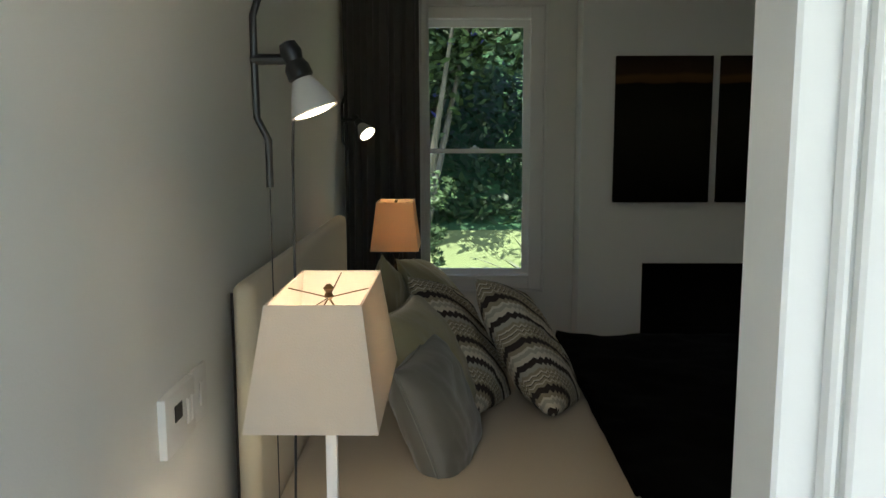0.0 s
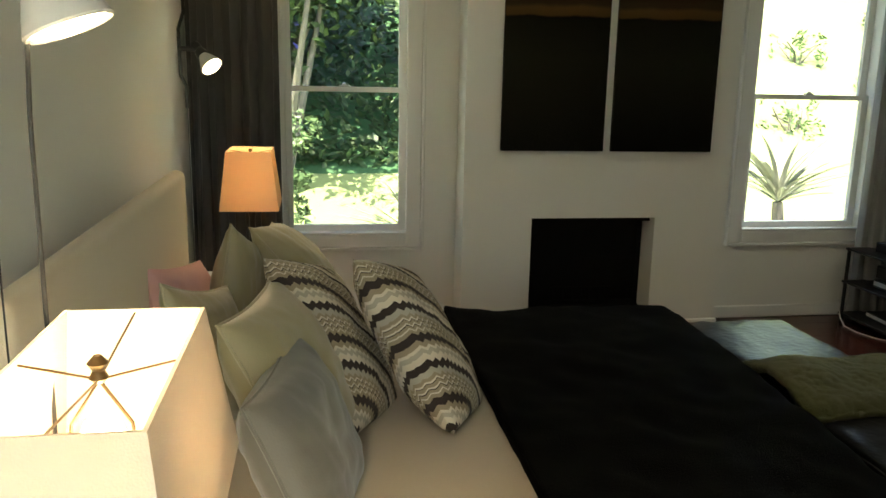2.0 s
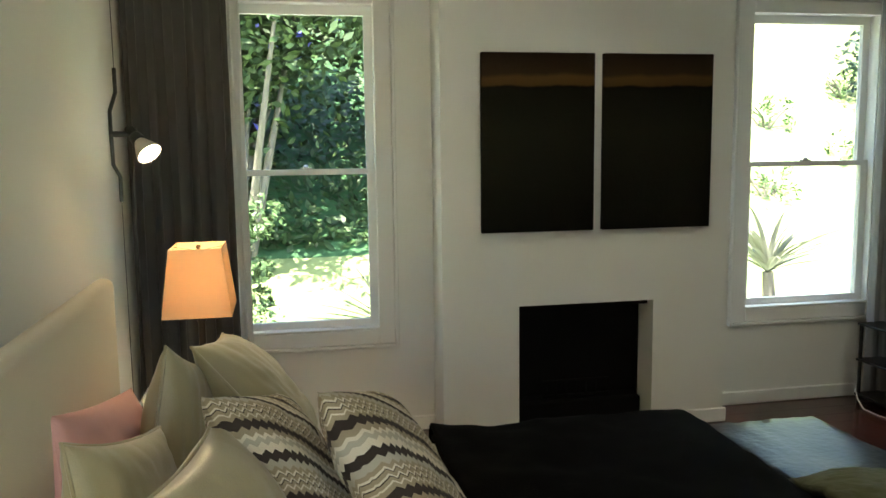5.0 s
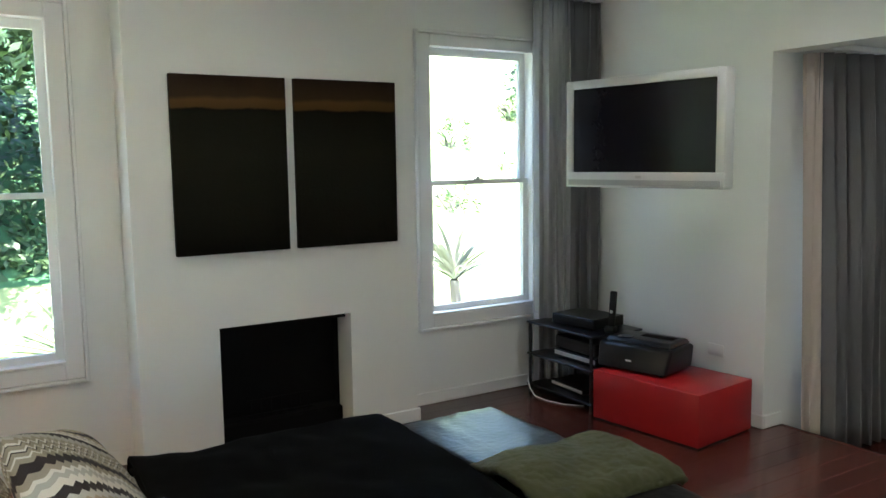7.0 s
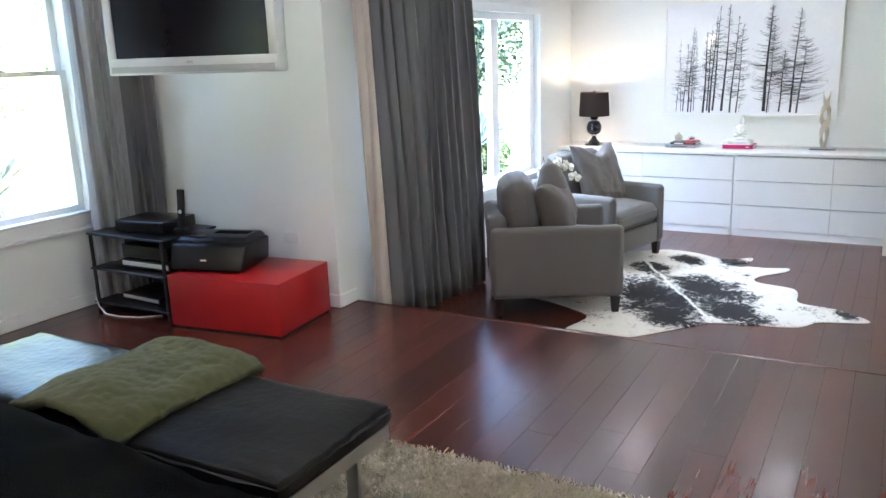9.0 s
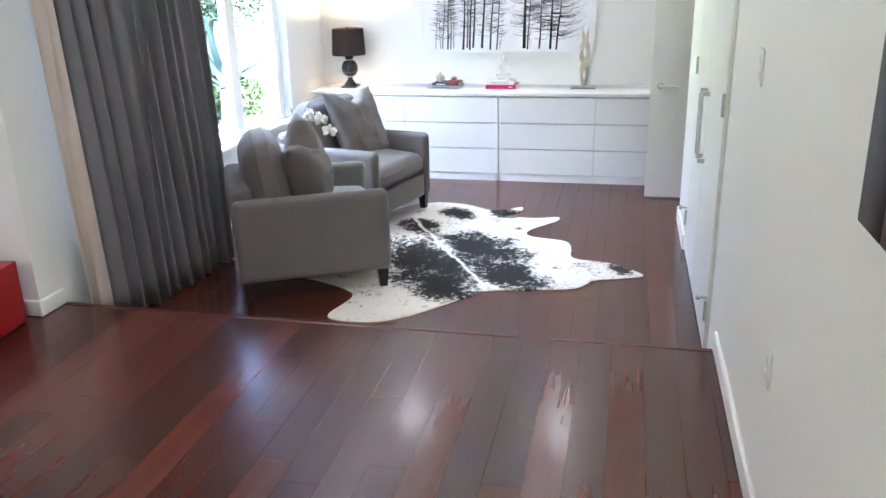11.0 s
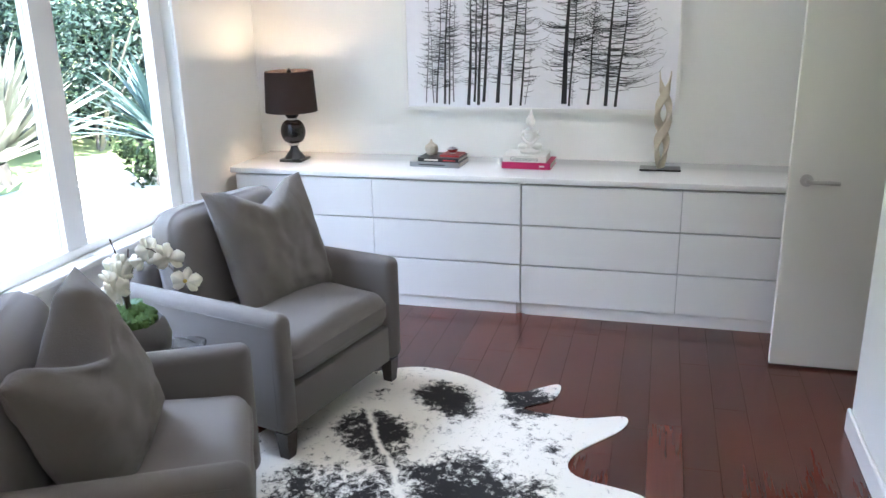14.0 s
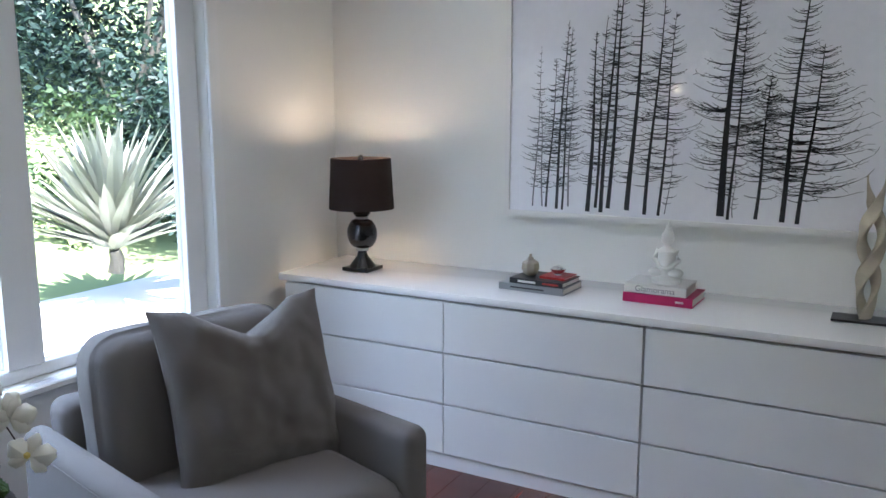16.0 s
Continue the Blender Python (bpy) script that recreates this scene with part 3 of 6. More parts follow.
def draped(x0, x1, y0, y1, ztop, drops, n=60, seed=0, lift=0.0):
    """A cloth over a box: flat on top, with rounded edges that hang down to the drops (x0, x1, y0, y1 sides; 0: none)."""
    bm = bmesh.new()
    dx0, dx1, dy0, dy1 = drops
    X0, X1, Y0, Y1 = x0 - dx0, x1 + dx1, y0 - dy0, y1 + dy1
    def fold(s, lo, hi):
        over = (lo - s) if s < lo else (s - hi) if s > hi else 0
        t = min(max(s, lo), hi)
        r = 0.05
        if over <= 0:
            return t, 0.0
        ang = min(over / r, math.pi / 2)
        out = r * math.sin(ang) * (1 if s > hi else -1)
        down = r * (1 - math.cos(ang)) + max(0, over - r * math.pi / 2)
        return t + out, down
    vs = []
    for i in range(n + 1):
        row = []
        for j in range(n + 1):
            a, b = X0 + (X1 - X0) * i / n, Y0 + (Y1 - Y0) * j / n
            px, da = fold(a, x0, x1)
            py, db = fold(b, y0, y1)
            z = ztop - max(da, db) + lift * noise.noise((a * 3 + seed, b * 3, seed)) + 0.35 * lift * noise.noise((a * 9, b * 9, seed + 4))
            if da > 0.05 or db > 0.05:
                wob = 0.012 * math.sin((a + b) * 22 + seed)
                px += wob if da > db else 0
                py += wob if db >= da else 0
            row.append(bm.verts.new((px, py, z)))
        vs.append(row)
    for i in range(n):
        for j in range(n):
            bm.faces.new((vs[i][j], vs[i + 1][j], vs[i + 1][j + 1], vs[i][j + 1]))
    return bm


cover = thing("bed_cover", pose(0, 0, 0), "black woven bed cover spread over the lower bed", "blanket")
c = part("cloth", skew(draped(1.245, 2.20, 1.72, 3.56, 0.600, (0.0, 0.34, 0.40, 0.40), n=90, seed=2, lift=0.030)), BLACKCLOTH, cover)
sol = c.modifiers.new("thick", "SOLIDIFY")
sol.thickness, sol.offset = 0.016, 1

bm = bmesh.new()
tube(bm, [(1.243, 1.76 + 0.05 * k, 0.6 + 0.012 * noise.noise((k * 0.4, 2, 1))) for k in range(36)], 0.010, 8)
part("hem", bm, BLACKCLOTH, cover, "turned black hem of the cover")

# cushions: centre, way up along the cushion, way along its stripes
cushion("pillow", 0.44, 0.60, 0.17, basis((0.265, 2.98, 0.745), (-0.06, 0.12, 0.60), (0.10, 1.0, 0.0)), PINK, "pink cotton pillow leaning on the headboard", 1, "pillows on the bed")
cushion("cushion", 0.50, 0.52, 0.20, basis((0.655, 3.44, 0.815), (-0.36, 0.10, 0.42), (0.06, 1.0, -0.1)), SAGE, "large sage satin cushion at the back of the bed", 2, "pillows on the bed", SAGE, pinch=0.09)
cushion("cushion", 0.50, 0.46, 0.17, basis((0.425, 3.22, 0.762), (0.10, 0.22, 0.60), (0.22, 0.95, -0.25)), SAGE, "sage satin cushion leaning behind the patterned ones", 3, "pillows on the bed", SAGE, pinch=0.10)
cushion("cushion", 0.46, 0.46, 0.17, basis((0.385, 2.66, 0.745), (-0.10, 0.20, 0.60), (0.22, 0.95, 0.0)), SAGE, "cream sage satin cushion in the middle of the pile", 4, "pillows on the bed", SAGE, pinch=0.10)
cushion("cushion", 0.52, 0.48, 0.22, basis((0.640, 2.40, 0.770), (-0.27, 0.06, 0.54), (0.22, 0.95, 0.0)), SAGE, "sage satin cushion with a flat stitched border", 5, "pillows on the bed", SAGE, pinch=0.08)
cushion("cushion", 0.44, 0.48, 0.21, basis((0.675, 2.14, 0.710), (-0.22, 0.02, 0.56), (0.20, 0.95, 0.0)), GREYSATIN, "grey-green satin cushion at the front of the pile", 6, "pillows on the bed", GREYSATIN, pinch=0.09)
cushion("cushion", 0.58, 0.46, 0.21, basis((0.76, 2.72, 0.77), (-0.28, 0.27, 0.52), (0.30, 0.92, -0.18)), ZIGZAG, "zigzag striped knitted cushion in cream and brown", 7, "zigzag cushions", pinch=0.05)
cushion("cushion", 0.59, 0.45, 0.21, basis((1.03, 2.71, 0.765), (-0.30, 0.28, 0.50), (0.30, 0.90, -0.20)), ZIGZAG, "zigzag striped knitted cushion leaning forward on the sheet", 8, "zigzag cushions", pinch=0.05)


# ---- bedside tables and lamps ----
def night_table(m):
    ob = thing("bedside_table", m, "white lacquered bedside table beside the bed", "table", "bedside tables")
    bm = bmesh.new()
    bx(bm, -0.2, 0.2, -0.22, 0.22, 0.56, 0.59)
    rounded(bm, 0.006)
    part("tabletop", bm, WHITEWOOD, ob)
    bm = bmesh.new()
    bx(bm, -0.19, 0.19, -0.21, 0.21, 0.40, 0.559)
    rounded(bm, 0.004)
    part("drawer", bm, WHITEWOOD, ob)
    for x in (-0.17, 0.17):
        for y in (-0.19, 0.19):
            bm = bmesh.new()
            bx(bm, x - 0.016, x + 0.016, y - 0.016, y + 0.016, 0, 0.399)
            part("leg", bm, WHITEWOOD, ob)
    return ob


nt = night_table(pose(0.33, 1.20, 0))
copy_thing(nt, pose(0.34, 4.20, 0))


def tapered_shade(bm, bottom, top, z0, z1, thick=0.004):
    def ring(w, d, z):
        return [bm.verts.new((x * w / 2, y * d / 2, z)) for x, y in ((-1, -1), (1, -1), (1, 1), (-1, 1))]
    o0, o1 = ring(*bottom, z0), ring(*top, z1)
    i0, i1 = ring(bottom[0] - 2 * thick, bottom[1] - 2 * thick, z0), ring(top[0] - 2 * thick, top[1] - 2 * thick, z1)
    for k in range(4):
        q = (k + 1) % 4
        bm.faces.new((o0[k], o0[q], o1[q], o1[k]))
        bm.faces.new((i0[q], i0[k], i1[k], i1[q]))
        bm.faces.new((o1[k], o1[q], i1[q], i1[k]))
        bm.faces.new((i0[k], i0[q], o0[q], o0[k]))


def bedside_lamp(m, bottom, top, z0, z1, base_z, pole_mat, shade_mat, label, square):
    """Lamp with a rectangular tapered shade; heights are from the floor."""
    ob = thing("table_lamp", m, label, "lamp", "bedside lamps")
    bm = bmesh.new()
    bx(bm, -0.06, 0.06, -0.075, 0.075, base_z, base_z + 0.025)
    rounded(bm, 0.005)
    part("foot", bm, pole_mat, ob)
    bm = bmesh.new()
    if square:
        bx(bm, -0.011, 0.011, -0.011, 0.011, base_z + 0.025, z0 + 0.04)
        rounded(bm, 0.003)
    else:
        lathe(bm, [(0.03, base_z + 0.025), (0.018, base_z + 0.06), (0.014, z0 - 0.06), (0.022, z0 - 0.03), (0.012, z0 + 0.04)], 16)
    part("stem", bm, pole_mat, ob)
    bm = bmesh.new()
    tapered_shade(bm, bottom, top, z0, z1)
    part("shade", bm, shade_mat, ob, "tapered rectangular cloth lampshade", smooth=False)
    bm = bmesh.new()
    w, d = top[0] / 2 - 0.006, top[1] / 2 - 0.006
    for e in ((w, 0), (-w, 0), (0, d), (0, -d)):
        tube(bm, [(e[0], e[1], z1 - 0.004), (e[0] * 0.55, e[1] * 0.55, z1 - 0.012), (0, 0, z1 - 0.022)], 0.0014, 6)
    for sx in (-1, 1):
        tube(bm, [(0, 0, z1 - 0.022), (sx * 0.03, 0.0, z1 - 0.07), (sx * 0.035, 0, z1 - 0.13), (sx * 0.012, 0, z0 + 0.045)], 0.002, 6)
    part("harp", bm, BRASS, ob, "thin brass wire frame")
    bm = bmesh.new()
    lathe(bm, [(0.004, z1 - 0.026), (0.010, z1 - 0.020), (0.006, z1 - 0.012), (0.011, z1 - 0.004), (0.004, z1 + 0.004)], 14)
    part("finial", bm, BRASS, ob, "turned brass finial")
    bm = bmesh.new()
    zc = (z0 + z1) / 2
    lathe(bm, [(0.012, z0 + 0.04), (0.013, z0 + 0.06), (0.026, zc + 0.01), (0.018, zc + 0.035), (0.004, zc + 0.045)], 14)
    b = part("light_bulb", bm, BULBGLASS, ob)
    b.visible_shadow = False
    return ob


BULBGLASS = bpy.data.materials.new("lit bulb")
BULBGLASS.use_nodes = True
_b = BULBGLASS.node_tree.nodes["Principled BSDF"]
_b.inputs["Emission Color"].default_value = (1, 0.78, 0.52, 1)
_b.inputs["Emission Strength"].default_value = 7
bedside_lamp(pose(0.49, 1.105, 0), (0.225, 0.46), (0.165, 0.36), 1.105, 1.312, 0.59, WHITEWOOD, SHADE, "table lamp with a cream tapered shade and white square stem", True)
bulb("lamp_light", (0.49, 1.105, 1.20), 1.35, color=(1, 0.79, 0.57))
bedside_lamp(pose(0.40, 4.25, 0), (0.27, 0.36), (0.205, 0.28), 0.955, 1.226, 0.59, DARKWOOD, SHADE2, "lit table lamp with an amber tapered shade and dark stem", False)
bulb("lamp_light", (0.40, 4.25, 1.09), 0.7)


def cable_lamp(m, kink, swing, label, watts):
    """A spot lamp on a bent tube that slides on a taut cable from ceiling to floor."""
    ob = thing("cable_lamp", m, label, "lamp", "cable lamps")
    bm = bmesh.new()
    z = kink
    tube(bm, [(0.0, 0, z - 0.14), (0.0, 0, z - 0.045), (-0.022, 0.0, z), (-0.024, 0, z + 0.12), (-0.024, 0, z + 0.20), (0.0, 0, z + 0.27), (0.0, 0, z + 0.36)], 0.0075, 10)
    part("bent_tube", bm, BLACKMETAL, ob)
    bm = bmesh.new()
    tube(bm, [(0.0, 0, 0.02), (0, 0, z - 0.13)], 0.0013, 6)
    tube(bm, [(0.0, 0, z + 0.35), (0, 0, HC - 0.003)], 0.0013, 6)
    part("cable", bm, BLACKMETAL, ob, "thin steel cable")
    bm = bmesh.new()
    lathe(bm, [(0.03, 0.0), (0.028, 0.025), (0.01, 0.03)], 16)
    part("weight", bm, BLACKMETAL, ob)
    hz = z + 0.115
    bm = bmesh.new()
    tube(bm, [(-0.03, 0, hz), (0.045, 0, hz)], 0.011, 10)
    part("arm", bm, BLACKMETAL, ob)
    hm = pose(0.055, 0, hz) @ swing @ Matrix.Scale(0.84, 4)
    bm = bmesh.new()
    lathe(bm, [(0.006, 0.045), (0.02, 0.04), (0.027, 0.015), (0.022, -0.005), (0.030, -0.02), (0.031, -0.045), (0.026, -0.05)], 18, hm)
    part("lamp_holder", bm, BLACKMETAL, ob, "black ribbed lamp holder")
    bm = bmesh.new()
    lathe(bm, [(0.024, -0.05), (0.032, -0.065), (0.050, -0.105), (0.060, -0.130), (0.057, -0.134), (0.050, -0.130)], 24, hm)
    part("reflector_bulb", bm, ALU, ob, "silvered cone reflector")
    bm = bmesh.new()
    lathe(bm, [(0.050, -0.131), (0.03, -0.137), (0.002, -0.139)], 20, hm)
    f = part("bulb_face", bm, BULBGLASS, ob)
    f.visible_shadow = False
    bm = bmesh.new()
    tube(bm, [(0.055, 0, hz - 0.02), (0.05, -0.01, hz - 0.2), (0.045, 0.0, hz - 0.55), (0.03, 0.0, 0.65), (0.02, 0, 0.05)], 0.0028, 6)
    part("power_cord", bm, BLACKMETAL, ob)
    d = bpy.data.lights.new("spot_light", "SPOT")
    d.energy, d.spot_size, d.spot_blend, d.shadow_soft_size, d.color = watts, radians(110), 0.6, 0.03, (1, 0.74, 0.46)
    s = new("spot_light", d)
    s.matrix_world = m @ pose(0.055, 0, hz) @ swing @ Matrix.Translation((0, 0, -0.125))
    return ob


cable_lamp(pose(0.352, 1.25, 0), 1.63, pose(0, 0, 0, -2, -22, 0), "black cable lamp with a tilted silver reflector by the lamp", 3.2)
cable_lamp(pose(0.15, 4.05, 0), 1.565, pose(0, 0, 0, -28, -40, 0), "black cable lamp with a tilted silver reflector by the curtain", 2.2)

# ---- wall switches ----
sw = thing("thermostat", pose(west(1.33), 1.33, 0.99), "white plastic control plate beside the headboard", "switch")
bm = bmesh.new()
bx(bm, 0.001, 0.022, -0.135, 0.055, -0.065, 0.065)
rounded(bm, 0.004)
part("plate", bm, WHITEPLASTIC, sw)
bm = bmesh.new()
bx(bm, 0.0225, 0.0245, -0.085, -0.04, 0.0, 0.035)
part("display", bm, BLACKPLASTIC, sw, "small dark display")
for y in (0.0, 0.03):
    bm = bmesh.new()
    bx(bm, 0.0225, 0.027, y - 0.011, y + 0.011, -0.03, 0.03)
    rounded(bm, 0.003, 1)
    part("switch_key", bm, WHITEPLASTIC, sw)
sw2 = thing("light_switch", pose(west(1.47), 1.47, 0.985), "narrow white light switch plate", "switch")
bm = bmesh.new()
bx(bm, 0.001, 0.012, -0.052, 0.052, -0.065, 0.065)
rounded(bm, 0.004)
part("plate", bm, WHITEPLASTIC, sw2)
bm = bmesh.new()
bx(bm, 0.0125, 0.017, -0.012, 0.012, -0.03, 0.03)
rounded(bm, 0.003, 1)
part("switch_key", bm, WHITEPLASTIC, sw2)


# ---- paintings ----
def field_paint():
    """Dark field below a golden band and a brown sky."""
    m = mat("dark field painting", (0.02, 0.02, 0.012), 0.6, var=0.3, bump=0.12, spec=0.05)
    n, l = m.node_tree.nodes, m.node_tree.links
    p = n["Principled BSDF"]
    tc, sp, nz = n.new("ShaderNodeTexCoord"), n.new("ShaderNodeSeparateXYZ"), n.new("ShaderNodeTexNoise")
    nz.inputs["Scale"].default_value, nz.inputs["Detail"].default_value = 5, 8
    l.new(tc.outputs["Object"], sp.inputs[0])
    l.new(tc.outputs["Object"], nz.inputs["Vector"])
    ad = n.new("ShaderNodeMath")
    ad.operation = "MULTIPLY_ADD"
    ad.inputs[1].default_value = 0.05
    l.new(nz.outputs[0], ad.inputs[0])
    l.new(sp.outputs[2], ad.inputs[2])
    r = n.new("ShaderNodeValToRGB")
    rows = [(0.0, (0.006, 0.0055, 0.0035, 1)), (0.55, (0.016, 0.015, 0.009, 1)), (0.78, (0.010, 0.0095, 0.005, 1)), (0.795, (0.008, 0.006, 0.004, 1)), (0.805, (0.085, 0.045, 0.014, 1)),
            (0.845, (0.10, 0.054, 0.018, 1)), (0.865, (0.04, 0.024, 0.012, 1)), (1.0, (0.022, 0.013, 0.009, 1))]
    while len(r.color_ramp.elements) < len(rows):
        r.color_ramp.elements.new(0.5)
    for e, (pos, c) in zip(r.color_ramp.elements, rows):
        e.position, e.color = pos, c
    l.new(ad.outputs[0], r.inputs[0])
    l.new(r.outputs[0], p.inputs["Base Color"])
    return m


FIELD = field_paint()
for x0, x1 in ((1.785, 2.410), (2.462, 3.098)):
    pa = thing("painting", pose((x0 + x1) / 2, CF, 1.158), "unframed dark landscape canvas with a golden horizon band", "painting", "pair of paintings")
    bm = bmesh.new()
    bx(bm, -(x1 - x0) / 2, (x1 - x0) / 2, -0.043, -0.006, 0, 0.947)
    rounded(bm, 0.004)
    part("canvas", bm, FIELD, pa)
    for a in (-0.25, 0.25):
        bm = bmesh.new()
        bx(bm, a - 0.02, a + 0.02, -0.006, -0.001, 0.05, 0.9)
        part("stretcher", bm, DARKWOOD, pa)

# ---- fireplace ----
fb = thing("firebox", pose(0, 0, 0), "sooty black firebox inside the square opening", "fireplace")
boxes("back_panel", [(FP[0] + 0.012, FP[1] - 0.012, YN - 0.02, YN - 0.004, 0, FP[2] - 0.002)], SOOT, parent=fb)
boxes("side_panel", [(FP[0] + 0.001, FP[0] + 0.012, CF + 0.01, YN - 0.004, 0, FP[2] - 0.002)], SOOT, parent=fb)
boxes("side_panel", [(FP[1] - 0.012, FP[1] - 0.001, CF + 0.19, YN - 0.004, 0, FP[2] - 0.002)], SOOT, parent=fb)
boxes("top_panel", [(FP[0] + 0.012, FP[1] - 0.012, CF + 0.05, YN - 0.021, FP[2] - 0.03, FP[2] - 0.002)], SOOT, parent=fb)
boxes("hearth_ledge", [(FP[0] + 0.02, FP[1] - 0.02, CF + 0.10, YN - 0.021, 0.002, 0.16)], SOOT, parent=fb, bevel=0.01)
bm = bmesh.new()
for k in range(7):
    x = FP[0] + 0.2 + k * 0.06
    tube(bm, [(x, CF + 0.13, 0.17), (x, CF + 0.13, 0.27)], 0.006, 6)
tube(bm, [(FP[0] + 0.18, CF + 0.13, 0.27), (FP[0] + 0.58, CF + 0.13, 0.27)], 0.007, 6)
tube(bm, [(FP[0] + 0.18, CF + 0.13, 0.18), (FP[0] + 0.58, CF + 0.13, 0.18)], 0.007, 6)
part("grate", bm, SOOT, fb, "black iron fire grate")

# ---- television ----
tv_dir = Vector((0.165, -1.075, 0)).normalized()
tvm = basis((4.21, 4.055, 1.79), tv_dir, (0, 0, 1))      # x to the viewer's right, y up, z towards the bed
tv = thing("television", tvm, "silver framed flat television on a wall arm", "television")
W_, H_ = 1.085, 0.645
bm = bmesh.new()
bx(bm, -W_ / 2, W_ / 2, -H_ / 2, H_ / 2, -0.085, -0.002)
rounded(bm, 0.012)
part("housing", bm, SILVER, tv)
bm = bmesh.new()
for r in ((-W_ / 2, -W_ / 2 + 0.052, -H_ / 2 + 0.09, H_ / 2), (W_ / 2 - 0.052, W_ / 2, -H_ / 2 + 0.09, H_ / 2), (-W_ / 2 + 0.052, W_ / 2 - 0.052, H_ / 2 - 0.05, H_ / 2), (-W_ / 2, W_ / 2, -H_ / 2, -H_ / 2 + 0.09)):
    bx(bm, *r, 0.0, 0.016)
rounded(bm, 0.004, 2)
part("bezel", bm, SILVER, tv)
bm = bmesh.new()
bx(bm, -W_ / 2 + 0.05, W_ / 2 - 0.05, -H_ / 2 + 0.088, H_ / 2 - 0.048, -0.001, 0.006)
part("screen", bm, SCREEN, tv, "switched-off dark glossy screen")
bm = bmesh.new()
bx(bm, -W_ / 2 + 0.02, W_ / 2 - 0.02, -H_ / 2 + 0.012, -H_ / 2 + 0.045, 0.0165, 0.019)
part("speaker_grille", bm, mat("grey speaker cloth", (0.42, 0.42, 0.42), 0.6, grain=500, bump=0.2), tv)
bm = bmesh.new()
bx(bm, -0.02, 0.02, -H_ / 2 + 0.055, -H_ / 2 + 0.07, 0.0165, 0.018)
part("badge", bm, STEEL, tv, "small plain badge")
bm = bmesh.new()
tube(bm, [(-0.02, 0.1, -0.10), (-0.05, 0.1, -0.35), (-0.06, 0.1, -0.62)], 0.014, 8)
bx(bm, -0.14, 0.10, -0.12, 0.12, -0.11, -0.086)
part("wall_arm", bm, BLACKMETAL, tv)

# ---- red box, printer, media stand ----
rbm = basis((4.489, 4.05, 0), (0.085, -0.76, 0), (0.76, 0.085, 0))
rb = thing("storage_box", rbm, "low glossy red lacquered box on the floor", "box")
bm = bmesh.new()
bx(bm, -0.385, 0.385, -0.27, 0.27, 0.012, 0.318)
rounded(bm, 0.004)
part("body", bm, REDLAC, rb)
bm = bmesh.new()
bx(bm, -0.375, 0.375, -0.26, 0.26, 0.0, 0.011)
part("plinth", bm, BLACKPLASTIC, rb)

pm = basis((4.47, 4.24, 0.319), (0.11, -0.42, 0), (0.42, 0.11, 0))
pr = thing("printer", pm, "black desktop printer on the red box", "printer")
bm = bmesh.new()
vs = bx(bm, -0.265, 0.245, -0.18, 0.17, 0.01, 0.165)
for v in vs:
    if v.co.z > 0.1 and v.co.y < 0:
        v.co.y += 0.05
    if v.co.z < 0.1:
        v.co.x *= 0.94
rounded(bm, 0.022, 3)
part("body", bm, BLACKPLASTIC, pr)
bm = bmesh.new()
vs = bx(bm, -0.245, 0.225, -0.10, 0.16, 0.1655, 0.195)
for v in vs:
    if v.co.z > 0.18:
        v.co.x *= 0.9
        v.co.y = v.co.y * 0.85 + 0.01
rounded(bm, 0.010, 2)
part("scanner_lid", bm, BLACKPLASTIC, pr)
bm = bmesh.new()
bx(bm, -0.05, 0.17, 0.02, 0.09, 0.1955, 0.198)
part("paper_slot", bm, SOOT, pr, "dark paper slot")
bm = bmesh.new()
bx(bm, -0.16, -0.07, -0.085, -0.02, 0.1955, 0.199)
part("control_panel", bm, SCREEN, pr)
bm = bmesh.new()
bx(bm, -0.045, -0.005, -0.172, -0.1705, 0.07, 0.08)
part("badge", bm, WHITEPLASTIC, pr, "small pale badge")
for x in (-0.18, 0.18):
    for y in (-0.13, 0.13):
        bm = bmesh.new()
        lathe(bm, [(0.012, 0.0), (0.012, 0.012)], 10, pose(x, y, 0))
        part("foot", bm, BLACKPLASTIC, pr)

ms = thing("media_stand", pose(4.22, 4.47, 0), "black metal media stand with smoked shelves", "stand")
for x in (0.012, 0.43):
    for y in (0.012, 0.64):
        bm = bmesh.new()
        tube(bm, [(x, y, 0), (x, y, 0.50)], 0.012, 8)
        part("post", bm, BLACKMETAL, ms)
for z in (0.05, 0.27, 0.495):
    bm = bmesh.new()
    bx(bm, -0.005, 0.45, -0.01, 0.66, z, z + 0.014)
    rounded(bm, 0.003, 1)
    part("shelf", bm, BLACKPLASTIC, ms)


def player(name, m, w, d, h, label, face):
    ob = thing(name, m, label, "player")
    bm = bmesh.new()
    bx(bm, -d / 2, d / 2, -w / 2, w / 2, 0.006, h)
    rounded(bm, 0.004, 1)
    part("case", bm, BLACKPLASTIC, ob)
    bm = bmesh.new()
    bx(bm, -d / 2 - 0.004, -d / 2 - 0.0005, -w / 2 + 0.01, w / 2 - 0.01, h * 0.35, h * 0.85)
    part("front_panel", bm, face, ob)
    for y in (-w / 2 + 0.04, w / 2 - 0.04):
        bm = bmesh.new()
        bx(bm, -d / 2 + 0.02, d / 2 - 0.02, y - 0.012, y + 0.012, 0, 0.0065)
        part("foot", bm, BLACKPLASTIC, ob)
    return ob


